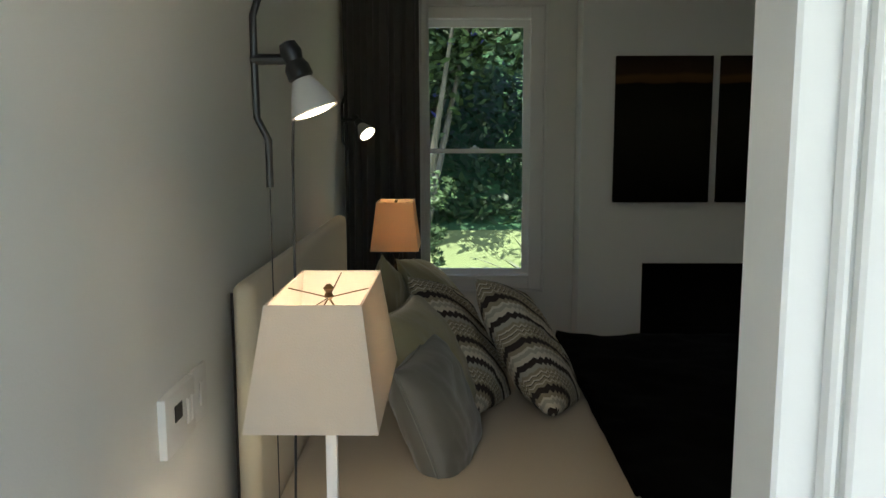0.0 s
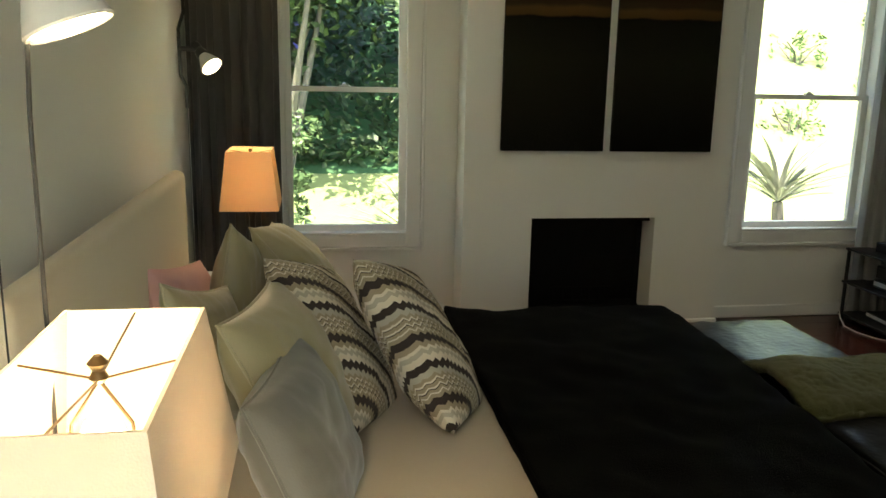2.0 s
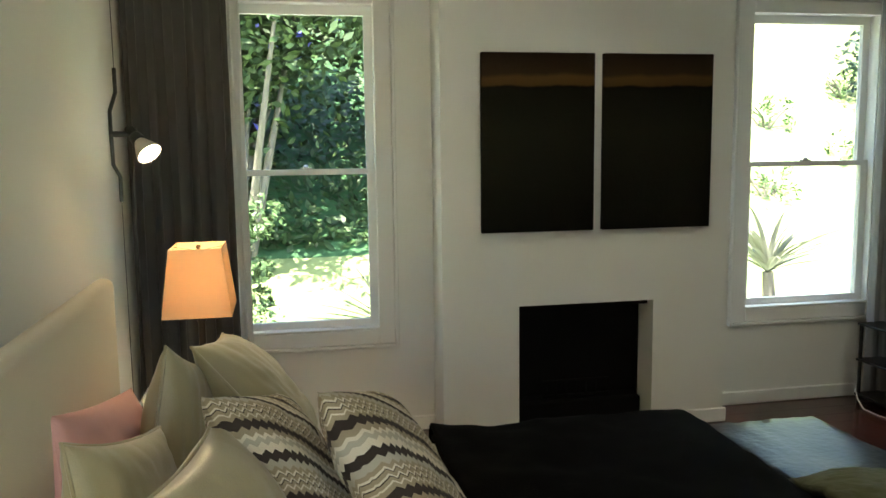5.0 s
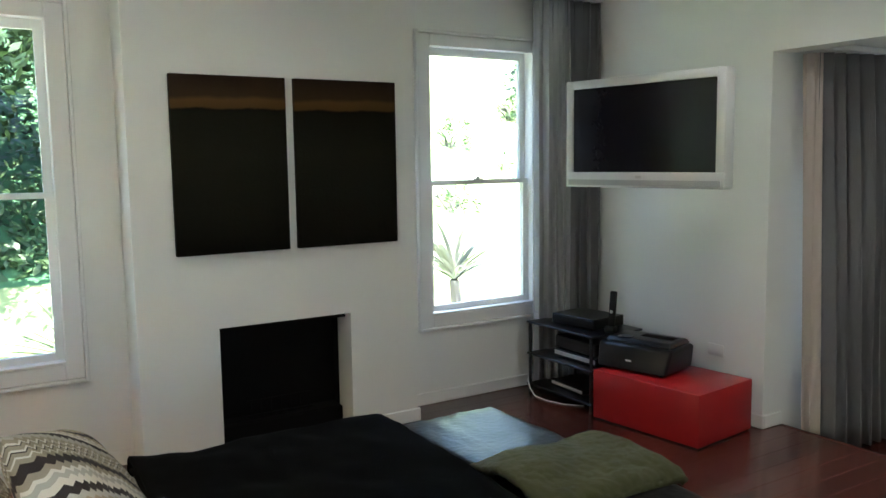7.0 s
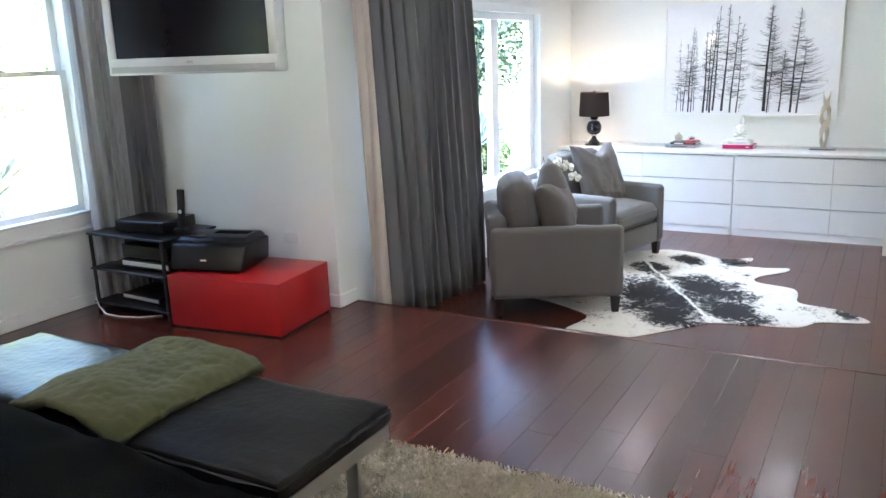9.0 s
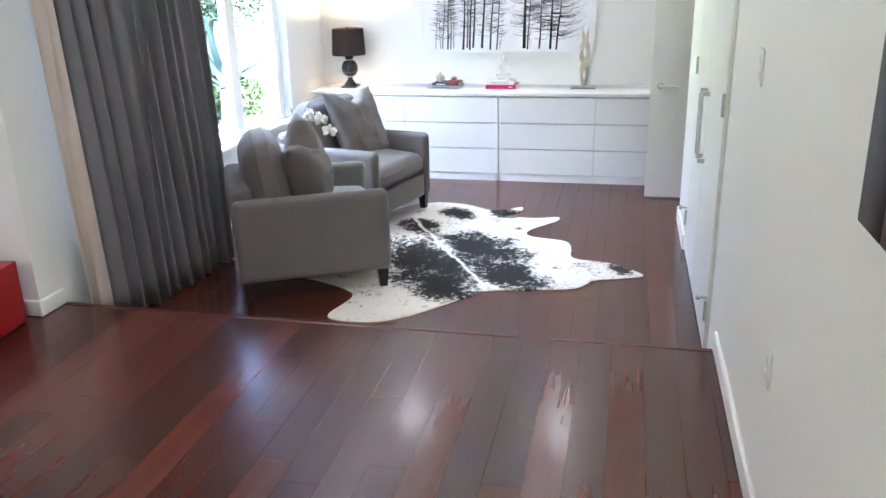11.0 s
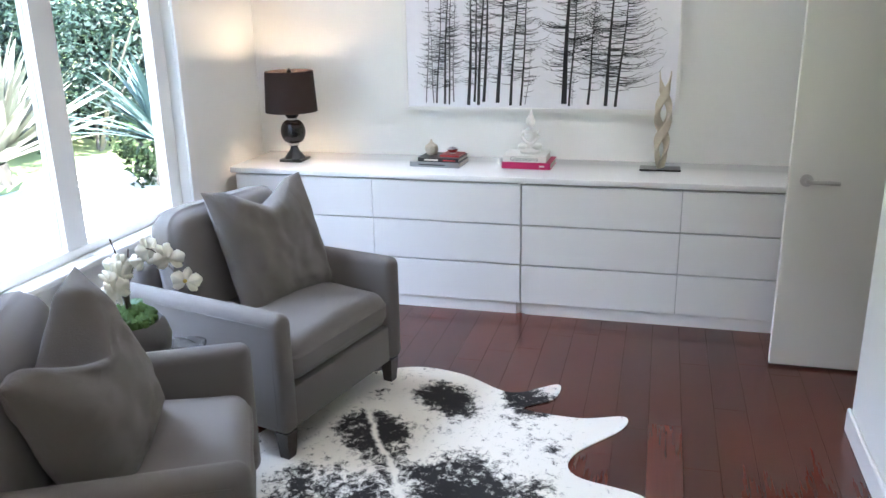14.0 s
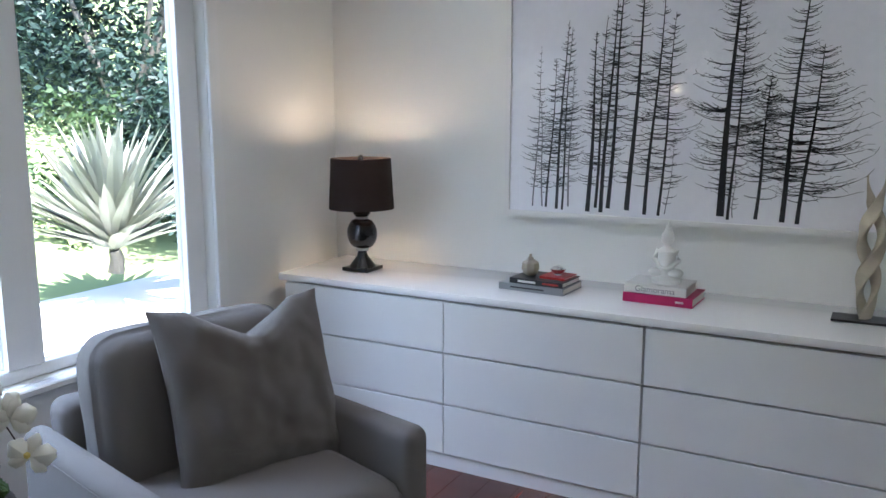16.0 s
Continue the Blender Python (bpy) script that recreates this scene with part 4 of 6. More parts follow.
player("receiver", pose(4.47, 4.78, 0.509, 0, 0, 6), 0.38, 0.30, 0.075, "black receiver box on the media stand", BLACKPLASTIC)
player("disc_player", pose(4.45, 4.72, 0.284), 0.42, 0.30, 0.055, "black disc player with a silver front strip", SILVER)
player("disc_player", pose(4.45, 4.80, 0.064, 0, 0, -4), 0.36, 0.28, 0.04, "flat disc player with a silver front on the bottom shelf", SILVER)
player("amplifier", pose(4.46, 4.74, 0.340), 0.40, 0.28, 0.09, "black amplifier stacked on the disc player", BLACKPLASTIC)
ph = thing("remote_control", pose(4.42, 4.50, 0.509, 0, 0, 10), "black handset standing upright in its holder", "remote")
bm = bmesh.new()
bx(bm, -0.03, 0.03, -0.035, 0.035, 0, 0.04)
rounded(bm, 0.008)
part("holder", bm, BLACKPLASTIC, ph)
bm = bmesh.new()
bx(bm, -0.011, 0.011, -0.023, 0.023, 0.03, 0.27, pose(0, 0, 0, 0, 6, 0))
rounded(bm, 0.006)
part("handset", bm, BLACKPLASTIC, ph)
bm = bmesh.new()
lathe(bm, [(0.012, 0.0), (0.012, 0.002)], 14, pose(-0.0, 0, 0, 0, 6, 0) @ pose(-0.0125, 0, 0.135, 0, -90, 0))
part("button", bm, SILVER, ph)
cab = thing("cable", pose(0, 0, 0), "loose white cable looping beneath the media stand", "cable")
bm = bmesh.new()
tube(bm, [(4.20, 5.10, 0.10), (4.19, 5.06, 0.04), (4.17, 4.98, 0.006), (4.17, 4.85, 0.005), (4.21, 4.72, 0.005), (4.30, 4.62, 0.005)], 0.004, 6)
part("wire", bm, WHITEPLASTIC, cab)
op = thing("wall_socket", pose(XE, 4.03, 0.42), "white wall socket above the red box", "socket")
bm = bmesh.new()
bx(bm, -0.008, -0.001, -0.06, 0.06, -0.037, 0.037)
rounded(bm, 0.003)
part("plate", bm, WHITEPLASTIC, op)

# ---- bench, towel, rug ----
be = thing("bench", pose(2.66, 2.90, 0), "black leather bench on a steel frame at the bed's foot", "bench")
pad = soft_box(0.545, 1.72, 0.075, 0.022, 0.010, 9)
for v in pad.verts:
    if v.co.z > 0.05:
        edge = max(abs(v.co.x) / 0.27, abs(v.co.y) / 0.86)
        v.co.z += 0.0035 * noise.noise((v.co.x * 14, v.co.y * 9, 3)) + 0.003 * edge ** 4 * math.sin(v.co.x * 60 + v.co.y * 48)
part("cushion", pad, LEATHER, be, "creased black leather pad").matrix_local = pose(0, 0, 0.398)
for x0, x1, y0, y1 in ((-0.268, -0.25, -0.85, 0.85), (0.25, 0.268, -0.85, 0.85), (-0.25, 0.25, -0.85, -0.832), (-0.25, 0.25, 0.832, 0.85)):
    bm = bmesh.new()
    bx(bm, x0, x1, y0, y1, 0.352, 0.3975)
    rounded(bm, 0.002, 1)
    part("apron_rail", bm, STEEL, be, "pale brushed steel rail")
for x in (-0.24, 0.24):
    for y in (-0.72, 0.72):
        bm = bmesh.new()
        bx(bm, x - 0.009, x + 0.009, y - 0.024, y + 0.024, 0.0, 0.3975)
        rounded(bm, 0.002, 1)
        part("leg", bm, STEEL, be, "flat brushed steel leg")
to = thing("towel", pose(0, 0, 0), "folded olive green towel draped over the bench", "towel")
bm = draped(2.36, 2.93, 2.60, 3.10, 0.505, (0.03, 0.05, 0.0, 0.0), n=70, seed=5, lift=0.030)
for v in bm.verts:
    e = min(v.co.y - 2.61, 3.10 - v.co.y)
    v.co.z -= 0.022 * (1 - min(1, max(0, e) / 0.04)) ** 2
    v.co.z += 0.007 * noise.noise(v.co * 45) + 0.045 * math.sin(math.pi * min(1, max(0, (v.co.y - 2.60) / 0.5)))
t_ = part("cloth", bm, TOWEL, to)
sol = t_.modifiers.new("thick", "SOLIDIFY")
sol.thickness, sol.offset = 0.034, 0


def shag_rug():
    ob = thing("rug", pose(0, 0, 0), "thick beige shag rug partly under the bed", "rug")
    bm = bmesh.new()
    bx(bm, 0.9, 3.45, 1.27, 3.3, 0.001, 0.012)
    part("backing", bm, RUG, ob)
    rnd = random.Random(8)
    verts, faces = [], []
    for _ in range(46000):
        x, y = rnd.uniform(2.15, 3.46), rnd.uniform(1.26, 2.75)
        a, h, w = rnd.uniform(0, 6.28), rnd.uniform(0.018, 0.034), rnd.uniform(0.0022, 0.0045)
        lx, ly = rnd.gauss(0, 0.014), rnd.gauss(0, 0.014)
        c, s = math.cos(a) * w, math.sin(a) * w
        k = len(verts)
        verts += [(x - c, y - s, 0.010), (x + c, y + s, 0.010), (x + c * 0.8 + lx, y + s * 0.8 + ly, h), (x - c * 0.8 + lx, y - s * 0.8 + ly, h * 0.96)]
        faces.append((k, k + 1, k + 2, k + 3))
    me = bpy.data.meshes.new("pile")
    me.from_pydata(verts, [], faces)
    me.materials.append(RUG)
    p = new("pile", me)
    p.parent = ob
    tagged(p, kind="stuff")


shag_rug()

# ---- mirror and plates on the south wall ----
mi = thing("wall_mirror", pose(2.32, YS, 1.67), "wall mirror in a wide dark wooden frame", "mirror")
mw, mh, fw = 1.60, 1.00, 0.13
for n, r in (("frame_side", (-mw / 2, -mw / 2 + fw, -mh / 2, mh / 2)), ("frame_side", (mw / 2 - fw, mw / 2, -mh / 2, mh / 2)),
             ("frame_rail", (-mw / 2 + fw, mw / 2 - fw, -mh / 2, -mh / 2 + fw)), ("frame_rail", (-mw / 2 + fw, mw / 2 - fw, mh / 2 - fw, mh / 2))):
    bm = bmesh.new()
    bx(bm, r[0], r[1], 0.002, 0.05, r[2], r[3])
    rounded(bm, 0.004)
    part(n, bm, DARKWOOD, mi)
MIRROR = bpy.data.materials.new("mirror glass")
MIRROR.use_nodes = True
_m = MIRROR.node_tree.nodes["Principled BSDF"]
_m.inputs["Metallic"].default_value, _m.inputs["Roughness"].default_value = 1.0, 0.01
_m.inputs["Base Color"].default_value = (0.9, 0.91, 0.9, 1)
bm = bmesh.new()
bx(bm, -mw / 2 + fw - 0.01, mw / 2 - fw + 0.01, 0.003, 0.03, -mh / 2 + fw - 0.01, mh / 2 - fw + 0.01)
part("glass", bm, MIRROR, mi)
for n, x, z, w, h in (("light_switch", 4.59, 1.25, 0.075, 0.12), ("wall_socket", 3.91, 0.50, 0.07, 0.11)):
    pl = thing(n, pose(x, YS, z), "white plastic plate on the painted wall", "switch")
    bm = bmesh.new()
    bx(bm, -w / 2, w / 2, 0.001, 0.009, -h / 2, h / 2)
    rounded(bm, 0.003)
    part("plate", bm, WHITEPLASTIC, pl)
    for dz in (-0.025, 0.025):
        bm = bmesh.new()
        bx(bm, -0.012, 0.012, 0.0095, 0.013, dz - 0.014, dz + 0.014)
        part("switch_key", bm, WHITEPLASTIC, pl)


# ---- sitting room materials ----
CHAIRCLOTH = mat("grey wool upholstery", (0.134, 0.122, 0.114), 0.85, var=0.08, scale=9, grain=420, bump=0.10, sheen=0.15)
PILLOWCLOTH = mat("taupe cut velvet", (0.120, 0.104, 0.090), 0.75, var=0.16, scale=60, grain=260, bump=0.3, sheen=0.3, stretch=(1, 3, 1))
DRESSER = mat("white foil", (0.78, 0.78, 0.77), 0.32, var=0.015, bump=0.004)
TOPGLASS = mat("white glossy top", (0.82, 0.82, 0.81), 0.12, var=0.01, bump=0.002)
# carcass painted greyer than the fronts, as shadow in the drawer gaps
GAPSHADE = mat("shadow grey carcass", (0.42, 0.42, 0.41), 0.8)
BLACKGLOSS = mat("black lacquer", (0.010, 0.009, 0.009), 0.12, var=0.2, bump=0.004)
BLACKSHADE = shade_cloth("dark brown lampshade cloth", (0.045, 0.028, 0.022), 0.30)
BONE = mat("carved pale wood", (0.52, 0.46, 0.36), 0.55, var=0.15, scale=12, grain=60, bump=0.06, stretch=(1, 1, 4))
PLASTER = mat("white plaster", (0.75, 0.74, 0.70), 0.6, var=0.05, scale=20, grain=150, bump=0.06)
BOWL = mat("grey ceramic", (0.085, 0.082, 0.08), 0.45, var=0.12, scale=12, bump=0.04)
MOSS = mat("moss", (0.045, 0.095, 0.014), 0.9, var=0.5, scale=30, grain=120, bump=0.4)
PETAL = shade_cloth("orchid petal", (0.80, 0.78, 0.70), 0.3)
LEAFDARK = mat("orchid leaf", (0.03, 0.07, 0.02), 0.35, var=0.3)
TWIG = mat("dark stem", (0.05, 0.03, 0.02), 0.7, var=0.3)
PAPER = mat("book pages", (0.75, 0.72, 0.66), 0.8, var=0.05, grain=300, stretch=(1, 1, 30))
DOORPAINT = mat("cream door paint", (0.74, 0.73, 0.69), 0.38, var=0.015, scale=2, bump=0.01)

# ---- curtain at the opening ----
curtain("curtain", [(5.11, 3.535), (5.40, 3.47), (5.70, 3.45), (6.22, 3.40)], LOW + 0.01, SC - 0.05, GREYCURT, "grey floor-length curtain drawn to one side of the garden window", fold=0.10, depth=0.05, seed=11, sway=(0.09, -0.03))
curtain("curtain", [(5.075, 3.62), (5.12, 3.53)], LOW + 0.01, SC - 0.05, LINING, "pale beige lining edge of the grey curtain", fold=0.09, depth=0.012, seed=12, sway=(0.07, -0.02))
r3 = thing("curtain_rail", pose(0, 0, 0), "white curtain track above the garden window", "curtain rail")
boxes("track", [(5.07, 8.2, 3.43, 3.48, SC - 0.045, SC - 0.012)], TRIM, parent=r3, bevel=0.004)
boxes("bracket", [(5.3, 5.33, 3.44, 3.47, SC - 0.012, SC)], TRIM, parent=r3)


# ---- armchairs ----
def armchair(m, label):
    """Square armchair: y is its front, z up from the floor."""
    ob = thing("armchair", m, label, "armchair", "pair of armchairs")
    W, D, A = 0.82, 0.86, 0.085
    for s in (-1, 1):
        bm = bmesh.new()
        vs = bx(bm, s * W / 2 - (A if s > 0 else 0), s * W / 2 + (A if s < 0 else 0), -D / 2, D / 2, 0.115, 0.59)
        rounded(bm, 0.040, 5)
        arm = part("arm", bm, CHAIRCLOTH, ob)
        bm = bmesh.new()
        x = s * (W / 2 - 0.0012)
        tube(bm, [(x, -D / 2 + 0.05, 0.546), (x, D / 2 - 0.046, 0.546), (x, D / 2 - 0.044, 0.16)], 0.003, 6)
        part("seam", bm, CHAIRCLOTH, arm)
    bm = bmesh.new()
    bx(bm, -W / 2 + A, W / 2 - A, -D / 2 + 0.01, D / 2 - 0.02, 0.118, 0.285)
    rounded(bm, 0.012, 2)
    part("seat_base", bm, CHAIRCLOTH, ob)
    bm = bmesh.new()
    vs = bx(bm, -W / 2 + A, W / 2 - A, -D / 2 + 0.005, -D / 2 + 0.14, 0.286, 0.655)
    for v in vs:
        if v.co.z > 0.5:
            v.co.y -= 0.03
    rounded(bm, 0.045, 4)
    part("back_frame", bm, CHAIRCLOTH, ob)
    seat = part("seat_cushion", soft_box(W - 2 * A - 0.004, 0.68, 0.16, 0.055, 0.034, 21), CHAIRCLOTH, ob)
    seat.matrix_local = pose(0, 0.075, 0.286)
    back = part("back_cushion", soft_box(W - 2 * A - 0.02, 0.47, 0.22, 0.085, 0.030, 23), CHAIRCLOTH, ob)
    back.matrix_local = pose(-0.022, -0.105, 0.640, 96, 0, 0)
    for x in (-W / 2 + 0.05, W / 2 - 0.05):
        for y in (-D / 2 + 0.05, D / 2 - 0.05):
            bm = bmesh.new()
            vs = bx(bm, x - 0.03, x + 0.03, y - 0.03, y + 0.03, 0, 0.114)
            for v in vs:
                if v.co.z < 0.05:
                    v.co.x, v.co.y = x + (v.co.x - x) * 0.68, y + (v.co.y - y) * 0.68
            part("leg", bm, DARKWOOD, ob, "dark tapered wooden leg")
    return ob


ARM1, ARM2 = pose(6.094, 2.755, LOW, 0, 0, -152), pose(7.32, 2.86, LOW, 0, 0, 166)
armchair(ARM1, "grey upholstered armchair beside the curtain")
armchair(ARM2, "grey upholstered armchair beside the dresser")
cushion("cushion", 0.50, 0.52, 0.25, basis((6.055, 2.71, 0.495), (0.90, 0.27, 0.26), (-0.30, 0.16, 0.93)), PILLOWCLOTH, "taupe velvet cushion standing upright in the chair", 31, "chair cushions", None, chop=0.27, pinch=0.12, crease=0.009)
cushion("cushion", 0.57, 0.55, 0.18, basis((7.437, 2.852, 0.497), (0.463, -0.15, -0.016), (-0.04, 0.21, 0.48)), PILLOWCLOTH, "taupe velvet cushion leaning in the chair", 33, "chair cushions", None, chop=0.17, pinch=0.09, crease=0.009)

# ---- side table, orchid ----
TBX, TBY, TBZ = 6.70, 3.02, 0.275
st = thing("side_table", pose(TBX, TBY, LOW), "round glass side table between the armchairs", "table")
CLEAR = bpy.data.materials.new("clear glass")
CLEAR.use_nodes = True
_c = CLEAR.node_tree.nodes["Principled BSDF"]
_c.inputs["Transmission Weight"].default_value, _c.inputs["Roughness"].default_value, _c.inputs["IOR"].default_value = 1.0, 0.02, 1.45
bm = bmesh.new()
lathe(bm, [(0.20, TBZ - LOW - 0.012), (0.202, TBZ - LOW - 0.006), (0.20, TBZ - LOW)], 40)
part("tabletop", bm, CLEAR, st)
bm = bmesh.new()
lathe(bm, [(0.13, 0.0), (0.13, 0.012), (0.02, 0.02), (0.018, TBZ - LOW - 0.02), (0.06, TBZ - LOW - 0.0125)], 24)
part("pedestal", bm, STEEL, st)
oc = thing("orchid", pose(6.625, 3.0, TBZ + 0.001), "white orchid with moss in a grey round bowl", "plant")
bm = bmesh.new()
lathe(bm, [(0.07, 0.0), (0.10, 0.01), (0.130, 0.075), (0.135, 0.115), (0.120, 0.165), (0.105, 0.180), (0.098, 0.176), (0.11, 0.15)], 36)
part("bowl", bm, BOWL, oc, "grey ceramic bowl")
bm = bmesh.new()
rnd = random.Random(5)
for _ in range(90):
    a, r = rnd.uniform(0, 6.28), 0.095 * rnd.random() ** 0.5
    bmesh.ops.create_icosphere(bm, subdivisions=1, radius=rnd.uniform(0.014, 0.028), matrix=pose(r * math.cos(a), r * math.sin(a), 0.175 + 0.035 * (1 - r / 0.1) + rnd.uniform(-0.005, 0.012)))
part("moss", bm, MOSS, oc, "bright green moss")
spikes = []
for k, (dx, dy, hgt) in enumerate(((0.05, -0.19, 0.27), (-0.13, -0.03, 0.20), (0.03, 0.05, 0.22))):
    bm = bmesh.new()
    pts = []
    for i in range(15):
        s = i / 14
        pts.append((dx * s ** 1.7, dy * s ** 1.7, 0.18 + hgt * math.sin(min(s * 1.25, 1.0) * math.pi / 2) - (max(0, s - 0.62) ** 1.5) * 0.55))
    tube(bm, pts, 0.003, 6, 0.0015)
    stem = part("stem", bm, TWIG, oc)
    spikes.append((stem, pts))
bm = bmesh.new()
tube(bm, [(0.0, 0, 0.15), (0.01, 0.0, 0.35), (-0.01, 0.02, 0.47)], 0.003, 6)
tube(bm, [(0.02, 0, 0.15), (0.03, 0.01, 0.30), (0.05, 0.0, 0.42)], 0.0025, 6)
part("stake", bm, TWIG, oc)


def petal_ring(bm, m, size):
    for k, (ang, ln, wd) in enumerate(((90, 1.0, 0.62), (210, 0.9, 0.6), (330, 0.9, 0.6), (20, 1.05, 0.95), (160, 1.05, 0.95))):
        a = radians(ang)
        row = []
        for t, w, lift in ((0.0, 0.06, 0.0), (0.35, 0.42, 0.06), (0.7, 0.5, 0.05), (1.0, 0.12, -0.05)):
            c = Vector((math.cos(a), math.sin(a), 0)) * t * ln * size
            n_ = Vector((-math.sin(a), math.cos(a), 0)) * w * wd * size
            row.append([m @ (c - n_ + Vector((0, 0, (lift - 0.06) * size))), m @ (c + Vector((0, 0, lift * size + (0.004 if k > 2 else 0)))), m @ (c + n_ + Vector((0, 0, (lift - 0.06) * size)))])
        vr = [[bm.verts.new(p) for p in r] for r in row]
        for p, q in zip(vr, vr[1:]):
            for j in range(2):
                bm.faces.new((p[j], p[j + 1], q[j + 1], q[j]))


LIP = mat("orchid lip", (0.62, 0.48, 0.12), 0.6)
for stem, pts in spikes:
    for i in (7, 9, 11, 12, 14):
        p = Vector(pts[i])
        m = Matrix.Translation(p + Vector((rnd.uniform(-0.012, 0.012), rnd.uniform(-0.02, 0.0), rnd.uniform(-0.01, 0.012)))) @ pose(0, 0, 0, rnd.uniform(55, 95), rnd.uniform(-30, 30), rnd.uniform(-80, 40))
        bm = bmesh.new()
        petal_ring(bm, m, rnd.uniform(0.044, 0.054))
        f = part("flower", bm, PETAL, stem, "white orchid flower")
        f.modifiers.new("thick", "SOLIDIFY").thickness = 0.0015
    bm = bmesh.new()
    bmesh.ops.create_icosphere(bm, subdivisions=1, radius=0.008, matrix=Matrix.Translation(Vector(pts[14]) + Vector((-0.004, -0.016, 0))))
    part("lip", bm, LIP, stem)
for a, ln in ((200, 0.20), (150, 0.16), (20, 0.15)):
    bm = bmesh.new()
    rows = []
    for i in range(9):
        s = i / 8
        w = 0.030 * math.sin(math.pi * min(1, s * 0.9 + 0.1)) + 0.002
        c = Vector((math.cos(radians(a)) * ln * s, math.sin(radians(a)) * ln * s, 0.165 + 0.12 * s - 0.09 * s * s))
        n_ = Vector((-math.sin(radians(a)), math.cos(radians(a)), 0)) * w
        rows.append([bm.verts.new(c - n_ + Vector((0, 0, 0.008))), bm.verts.new(c), bm.verts.new(c + n_ + Vector((0, 0, 0.008)))])
    for p, q in zip(rows, rows[1:]):
        for j in range(2):
            bm.faces.new((p[j], p[j + 1], q[j + 1], q[j]))
    lf = part("leaf", bm, LEAFDARK, oc)
    lf.modifiers.new("thick", "SOLIDIFY").thickness = 0.003
di = thing("glass_dish", pose(6.79, 2.90, TBZ + 0.001), "small clear glass dish on the side table", "dish")
bm = bmesh.new()
lathe(bm, [(0.05, 0.0), (0.06, 0.004), (0.072, 0.03), (0.068, 0.03), (0.056, 0.008), (0.01, 0.006)], 28)
part("dish", bm, CLEAR, di)

# ---- dressers ----
def dresser(y0, y1, label):
    ob = thing("dresser", pose(8.485, 0, LOW), label, "dresser", "pair of dressers")
    xb = XF - 0.012 - 8.485
    ztop, z0, rows = 0.724, 0.065, 3
    boxes("body", [(0.024, xb, y0 + 0.019, y1 - 0.019, 0.066, ztop + 0.002)], GAPSHADE, parent=ob)
    for n, y in (("side_panel", y0), ("side_panel", y1 - 0.018)):
        boxes(n, [(0.0215, xb - 0.002, y, y + 0.018, 0.0, ztop + 0.003)], DRESSER, parent=ob)
    boxes("plinth", [(0.008, 0.022, y0 + 0.02, y1 - 0.02, 0.0, 0.063)], DRESSER, parent=ob)
    mid = (y0 + y1) / 2
    h = (ztop - z0) / rows
    for a, b in ((y0 + 0.001, mid - 0.0015), (mid + 0.0015, y1 - 0.001)):
        for k in range(rows):
            bm = bmesh.new()
            bx(bm, 0.0, 0.02, a, b, z0 + k * h + 0.001, z0 + (k + 1) * h - 0.006)
            rounded(bm, 0.002, 1)
            part("drawer_front", bm, DRESSER, ob)
    return ob


dresser(0.36, 1.960, "white six-drawer dresser next to the open door")
dresser(1.966, 3.60, "white six-drawer dresser in the corner")
wt = thing("countertop", pose(0, 0, LOW), "long glossy white top across both dressers", "worktop")
bm = bmesh.new()
bx(bm, 8.478, XF - 0.002, 0.34, 3.63, 0.728, 0.758)
rounded(bm, 0.003, 2)
part("slab", bm, TOPGLASS, wt)
TOP = LOW + 0.759

# ---- table lamp ----
la = thing("table_lamp", pose(8.72, 3.335, TOP), "black table lamp with a dark drum shade, lit", "lamp")
bm = bmesh.new()
vs = bx(bm, -0.068, 0.068, -0.068, 0.068, 0, 0.018)
rounded(bm, 0.004)
part("foot", bm, BLACKGLOSS, la)
bm = bmesh.new()
lathe(bm, [(0.062, 0.018), (0.050, 0.035), (0.026, 0.065), (0.020, 0.085), (0.030, 0.092)], 28)
part("pedestal", bm, BLACKGLOSS, la)
bm = bmesh.new()
lathe(bm, [(0.030, 0.092), (0.031, 0.097), (0.030, 0.102)], 28)
part("collar", bm, STEEL, la, "thin silver collar")
bm = bmesh.new()
lathe(bm, [(0.028, 0.238), (0.030, 0.243), (0.028, 0.248)], 28)
part("collar", bm, STEEL, la, "thin silver collar")
bm = bmesh.new()
lathe(bm, [(0.022, 0.10)] + [(0.022 + 0.052 * math.sqrt(1 - (i / 7 - 1) ** 2), 0.10 + 0.14 * i / 14) for i in range(1, 14)] + [(0.024, 0.24)], 30)
body = part("body", bm, BLACKGLOSS, la)
body.scale = (0.75, 1.0, 1.0)
bm = bmesh.new()
lathe(bm, [(0.028, 0.248), (0.040, 0.262), (0.036, 0.276), (0.012, 0.285), (0.012, 0.38)], 24)
part("neck", bm, BLACKGLOSS, la)
bm = bmesh.new()
z0, z1 = 0.285, 0.512
seg = 40
rings = [[bm.verts.new((r * math.cos(2 * math.pi * k / seg), r * math.sin(2 * math.pi * k / seg), z)) for k in range(seg)] for r, z in ((0.148, z0), (0.136, z1), (0.133, z1), (0.145, z0))]
for a, b in zip(rings, rings[1:] + rings[:1]):
    for k in range(seg):
        bm.faces.new((a[k], a[(k + 1) % seg], b[(k + 1) % seg], b[k]))
part("shade", bm, BLACKSHADE, la, "dark brown drum shade")
bm = bmesh.new()
for k in range(3):
    a = 2 * math.pi * k / 3
    tube(bm, [(0.134 * math.cos(a), 0.134 * math.sin(a), z1 - 0.004), (0, 0, z1 - 0.012)], 0.002, 6)
tube(bm, [(0, 0, 0.32), (0, 0, z1 + 0.008)], 0.003, 6)
